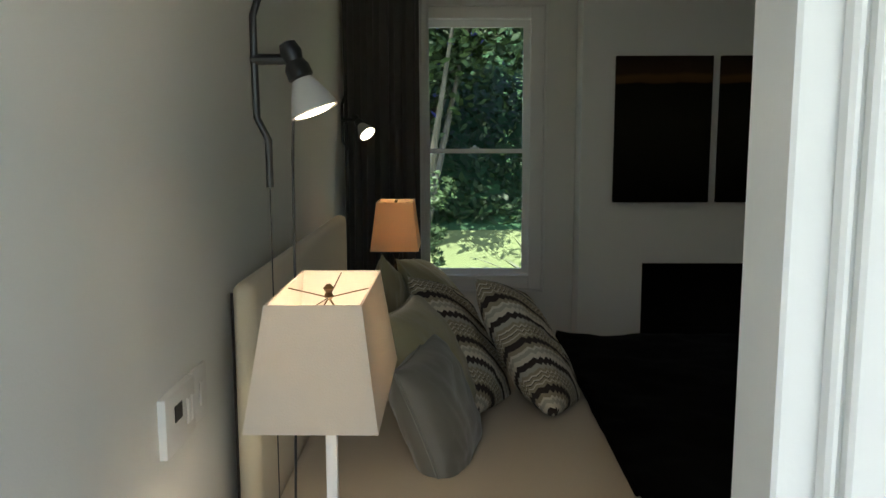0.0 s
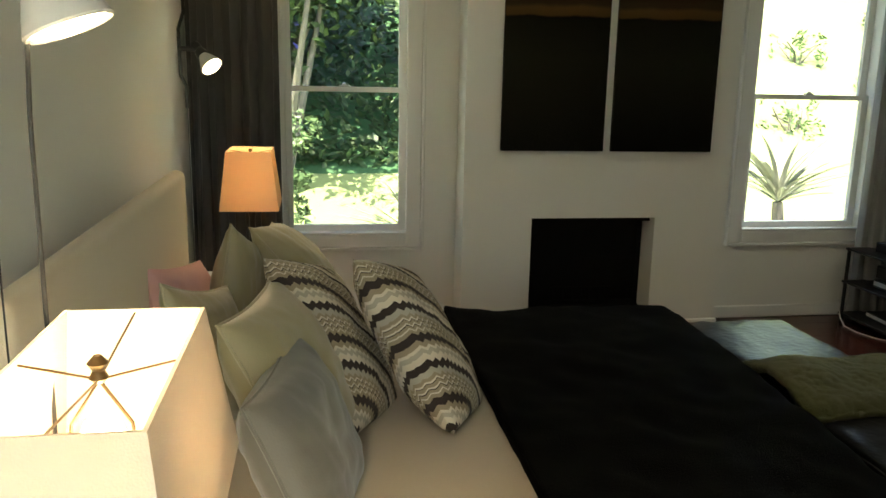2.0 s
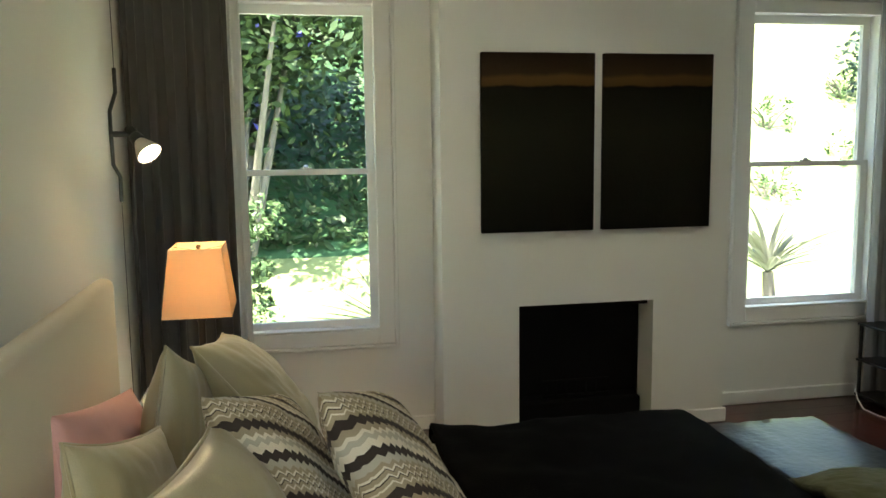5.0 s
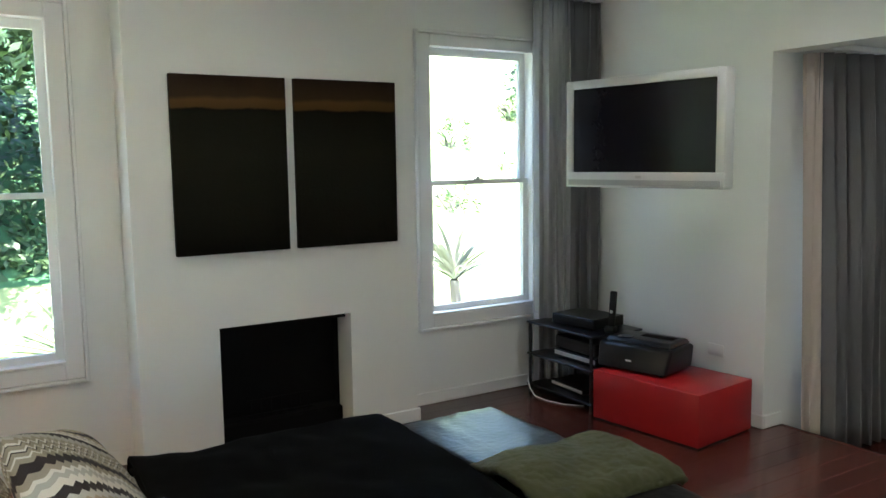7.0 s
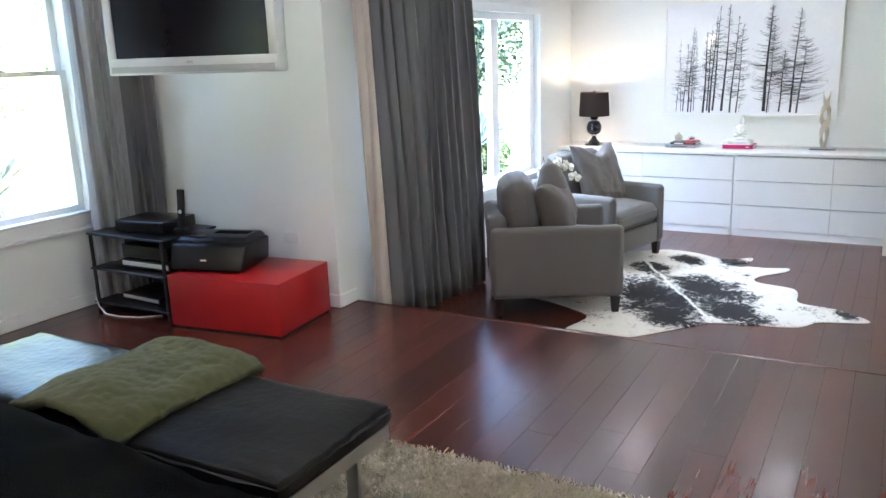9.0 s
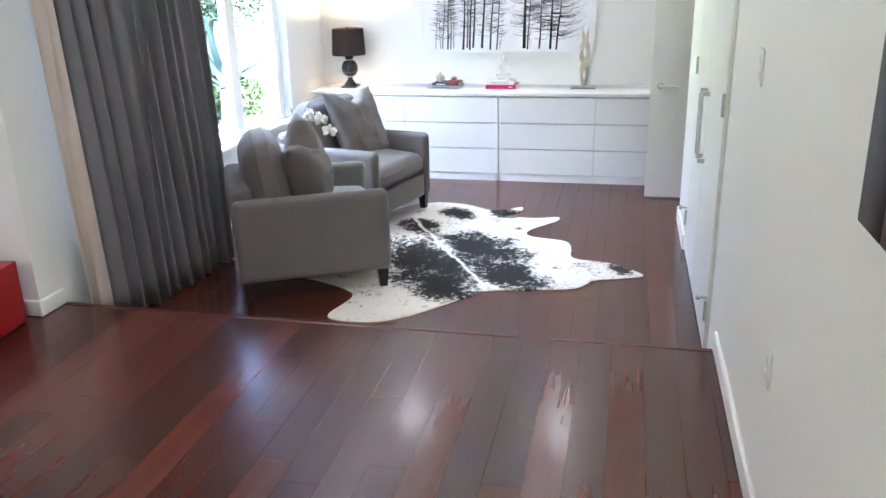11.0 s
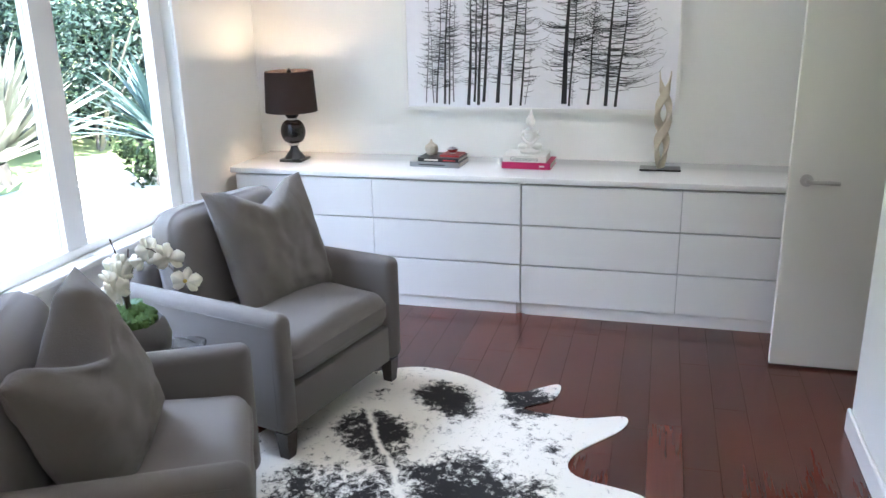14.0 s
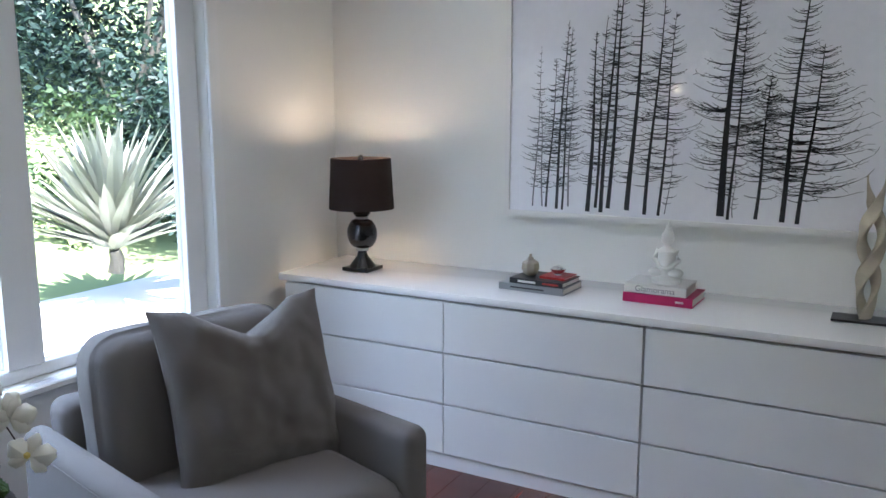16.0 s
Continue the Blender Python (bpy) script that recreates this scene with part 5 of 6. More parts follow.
lathe(bm, [(0.012, z1 - 0.012), (0.014, z1 + 0.0), (0.010, z1 + 0.012), (0.003, z1 + 0.016)], 14)
part("finial", bm, BLACKGLOSS, la)
bm = bmesh.new()
lathe(bm, [(0.012, 0.38), (0.014, 0.40), (0.028, 0.45), (0.02, 0.48), (0.004, 0.49)], 14)
b = part("light_bulb", bm, BULBGLASS, la)
b.visible_shadow = False
bulb("lamp_light", (8.72, 3.335, TOP + 0.452), 0.28, 0.035, color=(1, 0.62, 0.32))

# ---- books, jar, statue, sculpture ----
def book(m, w, d, h, cover, label, text="", bars=()):
    """Lying book: spine towards -x, w along y, d along x."""
    ob = thing("book", m, label, "book", "books on the dresser")
    boxes("pages", [(0.004, d - 0.005, -w / 2 + 0.004, w / 2 - 0.004, 0.003, h - 0.003)], PAPER, parent=ob)
    bm = bmesh.new()
    bx(bm, 0.0, d, -w / 2, w / 2, 0, 0.003)
    bx(bm, 0.0, d, -w / 2, w / 2, h - 0.003, h)
    bx(bm, -0.002, 0.002, -w / 2, w / 2, 0, h)
    part("cover", bm, cover, ob)
    for (a, b, c_, mt) in bars:
        bm = bmesh.new()
        bx(bm, -0.0032, -0.0022, a, b, h * 0.5 - c_ / 2, h * 0.5 + c_ / 2)
        part("spine_lettering", bm, mt, ob)
    if text:
        cu = bpy.data.curves.new("title", "FONT")
        cu.body, cu.size, cu.extrude, cu.align_x, cu.align_y = text, h * 0.95, 0.0004, "CENTER", "CENTER"
        cu.materials.append(GREYINK)
        o = new("title", cu)
        o.parent = ob
        o.matrix_local = basis((-0.0030, 0, h / 2), (0, -1, 0), (0, 0, 1))
    return ob


GREYINK = mat("grey ink", (0.25, 0.25, 0.25), 0.6)
GREYBOOK = mat("grey book cover", (0.26, 0.27, 0.28), 0.5)
BLACKBOOK = mat("black book cover", (0.025, 0.025, 0.03), 0.4)
REDBOOK = mat("red book cover", (0.35, 0.03, 0.03), 0.4)
PINKBOOK = mat("magenta book cover", (0.42, 0.012, 0.10), 0.45)
WHITEBOOK = mat("white book cover", (0.72, 0.71, 0.67), 0.5)
book(pose(8.655, 2.475, TOP, 0, 0, -3), 0.285, 0.20, 0.028, GREYBOOK, "large grey book lying at the bottom of the stack", bars=((-0.06, 0.09, 0.006, BLACKBOOK),))
book(pose(8.662, 2.455, TOP + 0.0285, 0, 0, -4), 0.235, 0.175, 0.022, BLACKBOOK, "black book with white lettering on the stack", bars=((0.0, 0.08, 0.009, WHITEBOOK), (-0.10, -0.03, 0.007, REDBOOK)))
book(pose(8.70, 2.40, TOP + 0.051, 0, 0, -5), 0.11, 0.12, 0.010, REDBOOK, "small red book on top of the stack")
book(pose(8.690, 1.973, TOP, 0, 0, -2), 0.265, 0.20, 0.035, PINKBOOK, "thick magenta book under the white one", bars=((-0.10, -0.07, 0.008, WHITEBOOK),))
book(pose(8.700, 1.985, TOP + 0.0355, 0, 0, -1), 0.235, 0.18, 0.034, WHITEBOOK, "white book with grey title under the statue", text="Glamorama")
jr = thing("ornament_jar", pose(8.75, 2.515, TOP + 0.051), "small ribbed stone pot with a lid", "ornament")
bm = bmesh.new()
seg = 32
prof = [(0.016, 0.0), (0.028, 0.008), (0.037, 0.03), (0.034, 0.052), (0.018, 0.064), (0.006, 0.066)]
vs = lathe(bm, prof, seg)
for v in bm.verts:
    a = math.atan2(v.co.y, v.co.x)
    k = 1 + 0.07 * math.cos(8 * a)
    v.co.x, v.co.y = v.co.x * k, v.co.y * k
part("pot", bm, BONE, jr)
bm = bmesh.new()
lathe(bm, [(0.012, 0.066), (0.014, 0.070), (0.005, 0.078), (0.007, 0.085), (0.002, 0.089)], 16)
part("lid", bm, BONE, jr)
sb = thing("silver_ornament", pose(8.755, 2.395, TOP + 0.0615), "small polished silver dish on the red book", "ornament")
bm = bmesh.new()
lathe(bm, [(0.016, 0.0), (0.014, 0.006), (0.028, 0.018), (0.032, 0.026), (0.020, 0.034), (0.006, 0.040)], 24)
part("dish", bm, mat("polished silver", (0.75, 0.75, 0.75), 0.12, 1.0), sb)

bm = bmesh.new()
lathe(bm, [(0.055, 0.0), (0.058, 0.014), (0.048, 0.024), (0.04, 0.03)], 24)
for s in (-1, 1):
    bmesh.ops.create_icosphere(bm, subdivisions=2, radius=0.03, matrix=pose(-0.012, s * 0.036, 0.040) @ Matrix.Diagonal((1.0, 1.05, 0.62, 1)))
    tube(bm, [(0.0, s * 0.034, 0.125), (-0.006, s * 0.047, 0.09), (-0.03, s * 0.02, 0.062), (-0.036, 0, 0.058)], 0.0105, 10, 0.008)
lathe(bm, [(0.036, 0.03), (0.030, 0.06), (0.033, 0.10), (0.036, 0.122), (0.022, 0.135), (0.013, 0.140), (0.012, 0.148)], 20)
lathe(bm, [(0.010, 0.146), (0.020, 0.156), (0.024, 0.172), (0.022, 0.188), (0.017, 0.198), (0.011, 0.206), (0.010, 0.216), (0.004, 0.234), (0.001, 0.243)], 20)
stt = finish("statue", bm, PLASTER)
stt.matrix_basis = pose(8.79, 1.965, TOP + 0.0695)
tagged(stt, "small white seated figure statue on the books", "statue")

sc = thing("sculpture", pose(8.80, 1.275, TOP), "twisted pale wood sculpture on a dark plate", "sculpture")
bm = bmesh.new()
bx(bm, -0.055, 0.055, -0.105, 0.105, 0, 0.008)
rounded(bm, 0.002, 1)
part("base_plate", bm, BLACKMETAL, sc)
for ph in (0, math.pi):
    bm = bmesh.new()
    rows = []
    N = 40
    for i in range(N + 1):
        s = i / N
        z = 0.008 + 0.50 * s
        a = ph + s * 2.6 * math.pi
        r = 0.025 * math.sin(math.pi * min(1, 0.12 + s * 0.75)) + 0.004
        if s > 0.85:
            r += (s - 0.85) * 0.10
        c = Vector((r * math.cos(a) * 0.8, r * math.sin(a), z))
        wid = 0.028 * (1 - 0.75 * max(0, s - 0.72) / 0.28) * (0.75 + 0.4 * math.sin(math.pi * s))
        t1 = Vector((-math.sin(a), math.cos(a), 0.25)) * wid
        t2 = Vector((math.cos(a), math.sin(a), 0)) * wid * 0.42
        rows.append([bm.verts.new(c + t1 * math.cos(q) + t2 * math.sin(q)) for q in [2 * math.pi * k / 12 for k in range(12)]])
    for p, q in zip(rows, rows[1:]):
        for k in range(12):
            bm.faces.new((p[k], p[(k + 1) % 12], q[(k + 1) % 12], q[k]))
    bm.faces.new(rows[0])
    bm.faces.new(rows[-1])
    part("twist", bm, BONE, sc)

# ---- tree print ----
art = thing("framed_print", pose(XF - 0.045, 1.9625, 0.857), "large white framed print of bare pine trunks", "picture")
AW, AH, AF = 1.535, 1.045, 0.022
for n, r in (("frame_side", (-AW / 2, -AW / 2 + AF, 0, AH)), ("frame_side", (AW / 2 - AF, AW / 2, 0, AH)), ("frame_rail", (-AW / 2 + AF, AW / 2 - AF, 0, AF)), ("frame_rail", (-AW / 2 + AF, AW / 2 - AF, AH - AF, AH))):
    boxes(n, [(0.0, 0.044, r[0], r[1], r[2], r[3])], WHITEWOOD, parent=art)


def print_paper(name, color, second, coat=0.6):
    m = mat(name, color, 0.5, var=0.04, scale=1.6, grain=30, bump=0.0, second=second)
    p = m.node_tree.nodes["Principled BSDF"]
    p.inputs["Coat Weight"].default_value, p.inputs["Coat Roughness"].default_value = coat, 0.03
    return m


MIST = print_paper("misty print", (0.76, 0.75, 0.80), (0.90, 0.89, 0.93))
INK = print_paper("black print ink", (0.012, 0.012, 0.016), (0.03, 0.03, 0.036))
INKPALE = print_paper("pale print ink", (0.10, 0.10, 0.115), (0.22, 0.22, 0.24))
boxes("print", [(0.012, 0.040, -AW / 2 + AF, AW / 2 - AF, AF, AH - AF)], MIST, parent=art)
rnd = random.Random(17)


def flat_quad(bm, a, b, wa, wb):
    """A printed stroke in the picture's plane, from a to b (across, up)."""
    d = Vector((b[0] - a[0], b[1] - a[1]))
    if d.length < 1e-5:
        return
    n_ = Vector((-d.y, d.x)).normalized()
    q = [(a[0] + n_.x * wa, a[1] + n_.y * wa), (a[0] - n_.x * wa, a[1] - n_.y * wa), (b[0] - n_.x * wb, b[1] - n_.y * wb), (b[0] + n_.x * wb, b[1] + n_.y * wb)]
    bm.faces.new([bm.verts.new((0.0112, -p[0], p[1])) for p in q])


def pine(u, base, top, thick, reach, density, lean, material):
    """One printed bare pine: a tapering trunk and thin side branches that sag and turn up at their tips."""
    bm = bmesh.new()
    ph = rnd.uniform(0, 6)

    def at(s):
        return (u + lean * s + 0.004 * math.sin(6 * s + ph), base + (top - base) * s)
    for i in range(16):
        flat_quad(bm, at(i / 16), at((i + 1) / 16), thick * (1 - 0.85 * i / 16), thick * (1 - 0.85 * (i + 1) / 16))
    for _ in range(density):
        s = 0.12 + 0.87 * rnd.random() ** 0.85
        side = rnd.choice((-1, 1))
        ln = reach * min(1.0, 0.25 + 1.9 * s) * min(1.0, 0.10 + 1.35 * (1 - s)) * rnd.uniform(0.35, 1.2)
        p, slope = at(s), rnd.uniform(-0.30, 0.02) + 0.55 * max(0, s - 0.6)
        for k in range(5):
            q = (p[0] + side * ln / 5, p[1] + ln / 5 * (slope + 0.16 * k))
            flat_quad(bm, p, q, 0.0016 * (1 - k / 5) + 0.0005, 0.0016 * (1 - (k + 1) / 5) + 0.0004)
            for _ in range(2):
                if rnd.random() < 0.55:
                    flat_quad(bm, q, (q[0] + side * ln * rnd.uniform(0.05, 0.16), q[1] + rnd.uniform(-0.12, 0.16) * ln), 0.0009, 0.0004)
            p = q
    part("printed_tree", bm, material, art, smooth=False)


E0 = AF + 0.012
# across, height, half trunk, branch reach, branches, lean
GROVE = ((-0.634, 0.69, 0.0035, 0.07, 60, 0.03, INKPALE), (-0.590, 0.52, 0.0035, 0.06, 60, -0.02, INKPALE), (-0.572, 0.64, 0.005, 0.08, 80, 0.035, INK), (-0.531, 0.79, 0.007, 0.08, 90, 0.04, INK),
         (-0.505, 0.76, 0.005, 0.08, 70, 0.03, INK), (-0.475, 0.60, 0.004, 0.07, 60, 0.01, INKPALE), (-0.385, 0.74, 0.010, 0.08, 90, 0.02, INK), (-0.355, 0.80, 0.007, 0.08, 70, 0.03, INK),
         (-0.330, 0.88, 0.009, 0.09, 90, 0.045, INK), (-0.300, 0.97, 0.009, 0.09, 90, 0.045, INK), (-0.216, 0.98, 0.011, 0.11, 100, 0.045, INK), (-0.144, 0.88, 0.008, 0.11, 90, 0.05, INK),
         (-0.088, 0.80, 0.006, 0.13, 90, 0.04, INK), (-0.06, 0.34, 0.002, 0.05, 26, 0.03, INKPALE), (0.150, 0.95, 0.015, 0.17, 150, 0.035, INK), (0.185, 0.78, 0.006, 0.13, 80, 0.03, INK),
         (0.20, 0.20, 0.002, 0.03, 14, 0.0, INKPALE), (0.282, 0.56, 0.007, 0.12, 90, 0.03, INK), (0.375, 0.92, 0.010, 0.15, 120, 0.05, INK), (0.435, 0.66, 0.008, 0.26, 120, 0.05, INK))
for u, top, th, rc, dn, ln_, mt in GROVE:
    pine(u, E0 + rnd.uniform(0.0, 0.02), E0 + top, th, rc, dn, ln_, mt)

# ---- open door ----
dr = thing("door_2", pose(8.10, -0.095, LOW + 0.012, 0, 0, 0), "open flush cream door with a steel lever handle", "door", kind="structure")
bm = bmesh.new()
bx(bm, 0.0, 0.038, 0.0, 0.835, 0, 2.10)
rounded(bm, 0.002, 1)
part("door_leaf", bm, DOORPAINT, dr)
bm = bmesh.new()
hz = 0.865
lathe(bm, [(0.027, 0.0), (0.027, 0.008), (0.024, 0.010)], 24, pose(-0.0005, 0.765, hz, 0, -90, 0))
tube(bm, [(-0.008, 0.765, hz), (-0.045, 0.765, hz), (-0.052, 0.755, hz), (-0.052, 0.64, hz)], 0.009, 12)
lathe(bm, [(0.027, 0.0), (0.027, 0.008), (0.024, 0.010)], 24, pose(0.0385, 0.765, hz, 0, 90, 0))
tube(bm, [(0.046, 0.765, hz), (0.085, 0.765, hz), (0.092, 0.755, hz), (0.092, 0.64, hz)], 0.009, 12)
part("door_handle", bm, STEEL, dr, "brushed steel lever handle")
bm = bmesh.new()
bx(bm, 0.008, 0.03, 0.8345, 0.8365, hz - 0.08, hz + 0.06)
part("latch_plate", bm, STEEL, dr)

# ---- wardrobe doors ----
YC = YS + 0.001
for x0, x1, hx in ((6.112, 6.868, 6.165), (5.362, 6.108, 6.045)):
    wd = thing("wardrobe_door", pose(0, 0, LOW), "tall flush white wardrobe door with a steel bar handle", "door", "wardrobe doors", "structure")
    bm = bmesh.new()
    bx(bm, x0, x1, YC, YC + 0.019, 0.012, 2.38)
    rounded(bm, 0.002, 1)
    part("door_leaf", bm, DOORPAINT, wd)
    bm = bmesh.new()
    zb, zt = 0.775, 1.12
    y = YC + 0.019
    for z in (zb, zt):
        bx(bm, hx - 0.009, hx + 0.009, y, y + 0.036, z - 0.012, z + 0.012)
    bx(bm, hx - 0.009, hx + 0.009, y + 0.028, y + 0.042, zb + 0.012, zt - 0.012)
    rounded(bm, 0.002, 1)
    part("door_handle", bm, STEEL, wd, "square brushed steel bar handle")
    edge = x1 - 0.002 if x1 > 6.5 else x0 + 0.002
    for z in (0.22, 1.17, 2.1):
        bm = bmesh.new()
        lathe(bm, [(0.008, -0.05), (0.008, 0.05)], 12, pose(edge, y + 0.006, z))
        bx(bm, edge - 0.022, edge + 0.02, y + 0.0005, y + 0.003, z - 0.045, z + 0.045)
        part("hinge", bm, STEEL, wd, "steel butt hinge")
    bm = bmesh.new()
    lathe(bm, [(0.006, 0.0), (0.006, 0.03), (0.014, 0.033), (0.014, 0.045), (0.008, 0.05)], 14, pose(edge - 0.0, y + 0.002, 0.285, -90, 0, 0))
    part("door_stop", bm, STEEL, wd)

# ---- cowhide ----
def hide_material():
    m = bpy.data.materials.new("cowhide")
    m.use_nodes = True
    n, l = m.node_tree.nodes, m.node_tree.links
    p = n["Principled BSDF"]
    tc = n.new("ShaderNodeTexCoord")
    def noise_node(scale, detail, dist=0.0, rough=0.6):
        q = n.new("ShaderNodeTexNoise")
        q.inputs["Scale"].default_value, q.inputs["Detail"].default_value, q.inputs["Distortion"].default_value, q.inputs["Roughness"].default_value = scale, detail, dist, rough
        l.new(tc.outputs["Object"], q.inputs["Vector"])
        return q.outputs[0]
    def op(kind, a, b=None, c=None):
        q = n.new("ShaderNodeMath")
        q.operation = kind
        for i, v in enumerate((a, b, c)):
            if v is None:
                continue
            if isinstance(v, (int, float)):
                q.inputs[i].default_value = v
            else:
                l.new(v, q.inputs[i])
        return q.outputs[0]
    sp = n.new("ShaderNodeSeparateXYZ")
    l.new(tc.outputs["Object"], sp.inputs[0])
    # the spine runs along local x; dark patches lie on either side of it
    wob = op("MULTIPLY", op("SUBTRACT", noise_node(4, 3), 0.5), 0.16)
    ay = op("ABSOLUTE", op("ADD", op("SUBTRACT", sp.outputs[1], op("MULTIPLY_ADD", sp.outputs[0], -0.13, 0.065)), op("MULTIPLY", wob, 0.5)))
    blob = 0.0
    for cx, cy, rx, ry in ((-0.05, 0.28, 0.50, 0.28), (-0.42, 0.33, 0.30, 0.22), (-0.06, -0.17, 0.38, 0.24), (-0.45, -0.08, 0.38, 0.17), (0.60, -0.70, 0.13, 0.10), (0.78, -0.38, 0.15, 0.12), (0.62, 0.0, 0.20, 0.12), (-0.77, -0.71, 0.10, 0.07)):
        dx = op("MULTIPLY", op("SUBTRACT", sp.outputs[0], cx), 1 / rx)
        dy = op("MULTIPLY", op("SUBTRACT", sp.outputs[1], cy), 1 / ry)
        d2 = op("ADD", op("MULTIPLY", dx, dx), op("MULTIPLY", dy, dy))
        blob = op("MAXIMUM", blob, op("SUBTRACT", 1.0, op("MULTIPLY", d2, 0.55)))
    patch = op("ADD", op("MULTIPLY", op("MAXIMUM", blob, -0.25), 0.42), op("ADD", op("MULTIPLY", op("SUBTRACT", noise_node(4.5, 4), 0.5), 0.9), 0.338))
    mask = op("ADD", patch, op("MULTIPLY", op("SUBTRACT", noise_node(30, 8, 0.4, 0.82), 0.5), 1.5))
    sharp = n.new("ShaderNodeMapRange")
    sharp.inputs[1].default_value, sharp.inputs[2].default_value = 0.43, 0.60
    l.new(mask, sharp.inputs[0])
    spine = n.new("ShaderNodeMapRange")
    spine.inputs[1].default_value, spine.inputs[2].default_value = 0.004, 0.018
    l.new(op("ADD", ay, op("MULTIPLY", op("SUBTRACT", noise_node(40, 4), 0.5), 0.04)), spine.inputs[0])
    f = op("MULTIPLY", sharp.outputs[0], spine.outputs[0])
    mix = n.new("ShaderNodeMix")
    mix.data_type = "RGBA"
    mix.inputs[6].default_value, mix.inputs[7].default_value = (0.72, 0.69, 0.63, 1), (0.020, 0.019, 0.020, 1)
    l.new(f, mix.inputs[0])
    l.new(mix.outputs[2], p.inputs["Base Color"])
    p.inputs["Roughness"].default_value = 0.75
    p.inputs["Specular IOR Level"].default_value = 0.15
    bp = n.new("ShaderNodeBump")
    bp.inputs["Strength"].default_value, bp.inputs["Distance"].default_value = 0.3, 0.003
    l.new(noise_node(240, 3), bp.inputs["Height"])
    l.new(bp.outputs[0], p.inputs["Normal"])
    return m


def cowhide():
    """Hide outline as a closed smooth curve through its lobes and notches."""
    key = ((7.72, 2.35), (7.70, 2.10), (7.57, 1.85), (7.69, 1.66), (7.55, 1.66), (7.44, 1.77), (7.41, 1.54), (7.46, 1.36), (7.35, 1.37), (7.13, 1.53), (6.99, 1.51), (6.92, 1.28), (6.80, 1.22), (6.59, 1.19),
           (6.53, 0.97), (6.42, 0.82), (6.335, 0.77), (6.27, 0.92), (6.22, 1.05), (6.08, 1.15), (6.02, 1.39), (5.97, 1.62), (5.87, 1.72), (5.68, 1.87), (5.52, 2.02), (5.43, 2.20), (5.47, 2.42), (5.78, 2.38), (5.95, 2.62),
           (6.10, 2.95), (6.45, 2.80), (6.75, 3.0), (7.05, 2.75), (7.35, 2.95), (7.55, 2.62))
    pts = []
    k = len(key)
    for i in range(k):
        p0, p1, p2, p3 = (Vector(key[(i + j) % k]) for j in (-1, 0, 1, 2))
        for s in range(6):
            t = s / 6
            pts.append(0.5 * ((2 * p1) + (p2 - p0) * t + (2 * p0 - 5 * p1 + 4 * p2 - p3) * t * t + (3 * p1 - p0 - 3 * p2 + p3) * t ** 3))
    m = pose(6.60, 1.93, LOW, 0, 0, 38)
    inv = m.inverted()
    ob = thing("cowhide_rug", m, "black and white speckled cowhide on the floorboards", "rug")
    bm = bmesh.new()
    f = bm.faces.new([bm.verts.new(inv @ Vector((p.x, p.y, LOW + 0.006))) for p in pts])
    ex = bmesh.ops.extrude_face_region(bm, geom=[f])
    bmesh.ops.translate(bm, vec=(0, 0, -0.005), verts=[g for g in ex["geom"] if isinstance(g, bmesh.types.BMVert)])
    part("hide", bm, hide_material(), ob)


cowhide()


# ---- garden ----
LEAF = mat("garden leaf", (0.035, 0.068, 0.018), 0.55, var=0.5, scale=1.2, grain=4, bump=0.0)
LEAFDEEP = mat("deep green leaf", (0.012, 0.032, 0.020), 0.6, var=0.5, scale=1.5, grain=5, bump=0.0)
LEAFLIGHT = mat("light garden leaf", (0.075, 0.13, 0.045), 0.55, var=0.4, scale=2, grain=5, bump=0.0)
AGAVE = mat("agave blade", (0.21, 0.22, 0.165), 0.5, var=0.5, scale=4, grain=20, bump=0.05)
AGAVEBLUE = mat("blue-green agave blade", (0.075, 0.125, 0.115), 0.5, var=0.5, scale=4, grain=20, bump=0.05)
BARK = mat("pale bark", (0.15, 0.135, 0.11), 0.85, var=0.3, scale=6)
BLUE = mat("blue flower", (0.10, 0.10, 0.55), 0.6)
SOIL = mat("shady bank soil", (0.045, 0.05, 0.022), 0.95, var=0.5, scale=4, grain=30, bump=0.2)


# darker green that stands in for tree shade on the bank
BANKSHADE = mat("bank shade green", (0.035, 0.10, 0.035), 0.8, var=0.5, scale=2.5, grain=30, bump=0.3)


def ground():
    """One sheet: level near the house, a bank that climbs behind it, and on to the horizon."""
    bm = bmesh.new()
    xs = [-400, -60, -20] + [-12 + i for i in range(37)] + [40, 80, 400]
    ys = [-400, -60, -12, -6, 0, 3.9, 5.6] + [6 + 0.7 * i for i in range(22)] + [24, 40, 90, 500]
    def height(x, y):
        flat = -0.42
        d = max(0.0, y - 9.2)
        bank = min(d * 0.55, 4.2) if y > 9.2 else 0.0
        bump = 0.10 * noise.noise((x * 0.5, y * 0.5, 2)) if y > 5.6 else 0
        return flat + bank + bump + (0.06 * max(0, y - 6))
    g = [[bm.verts.new((x, y, height(x, y))) for y in ys] for x in xs]
    for i in range(len(xs) - 1):
        for j in range(len(ys) - 1):
            f = bm.faces.new((g[i][j], g[i + 1][j], g[i + 1][j + 1], g[i][j + 1]))
            # tree shade painted in: darker green on this part of the bank
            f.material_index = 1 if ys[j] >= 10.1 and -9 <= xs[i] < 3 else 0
    tagged(finish("ground", bm, [GRASS, BANKSHADE]), "sunlit grass rising to a bank, its shaded part painted darker", "ground", kind="structure")
    return height


HEIGHT = ground()


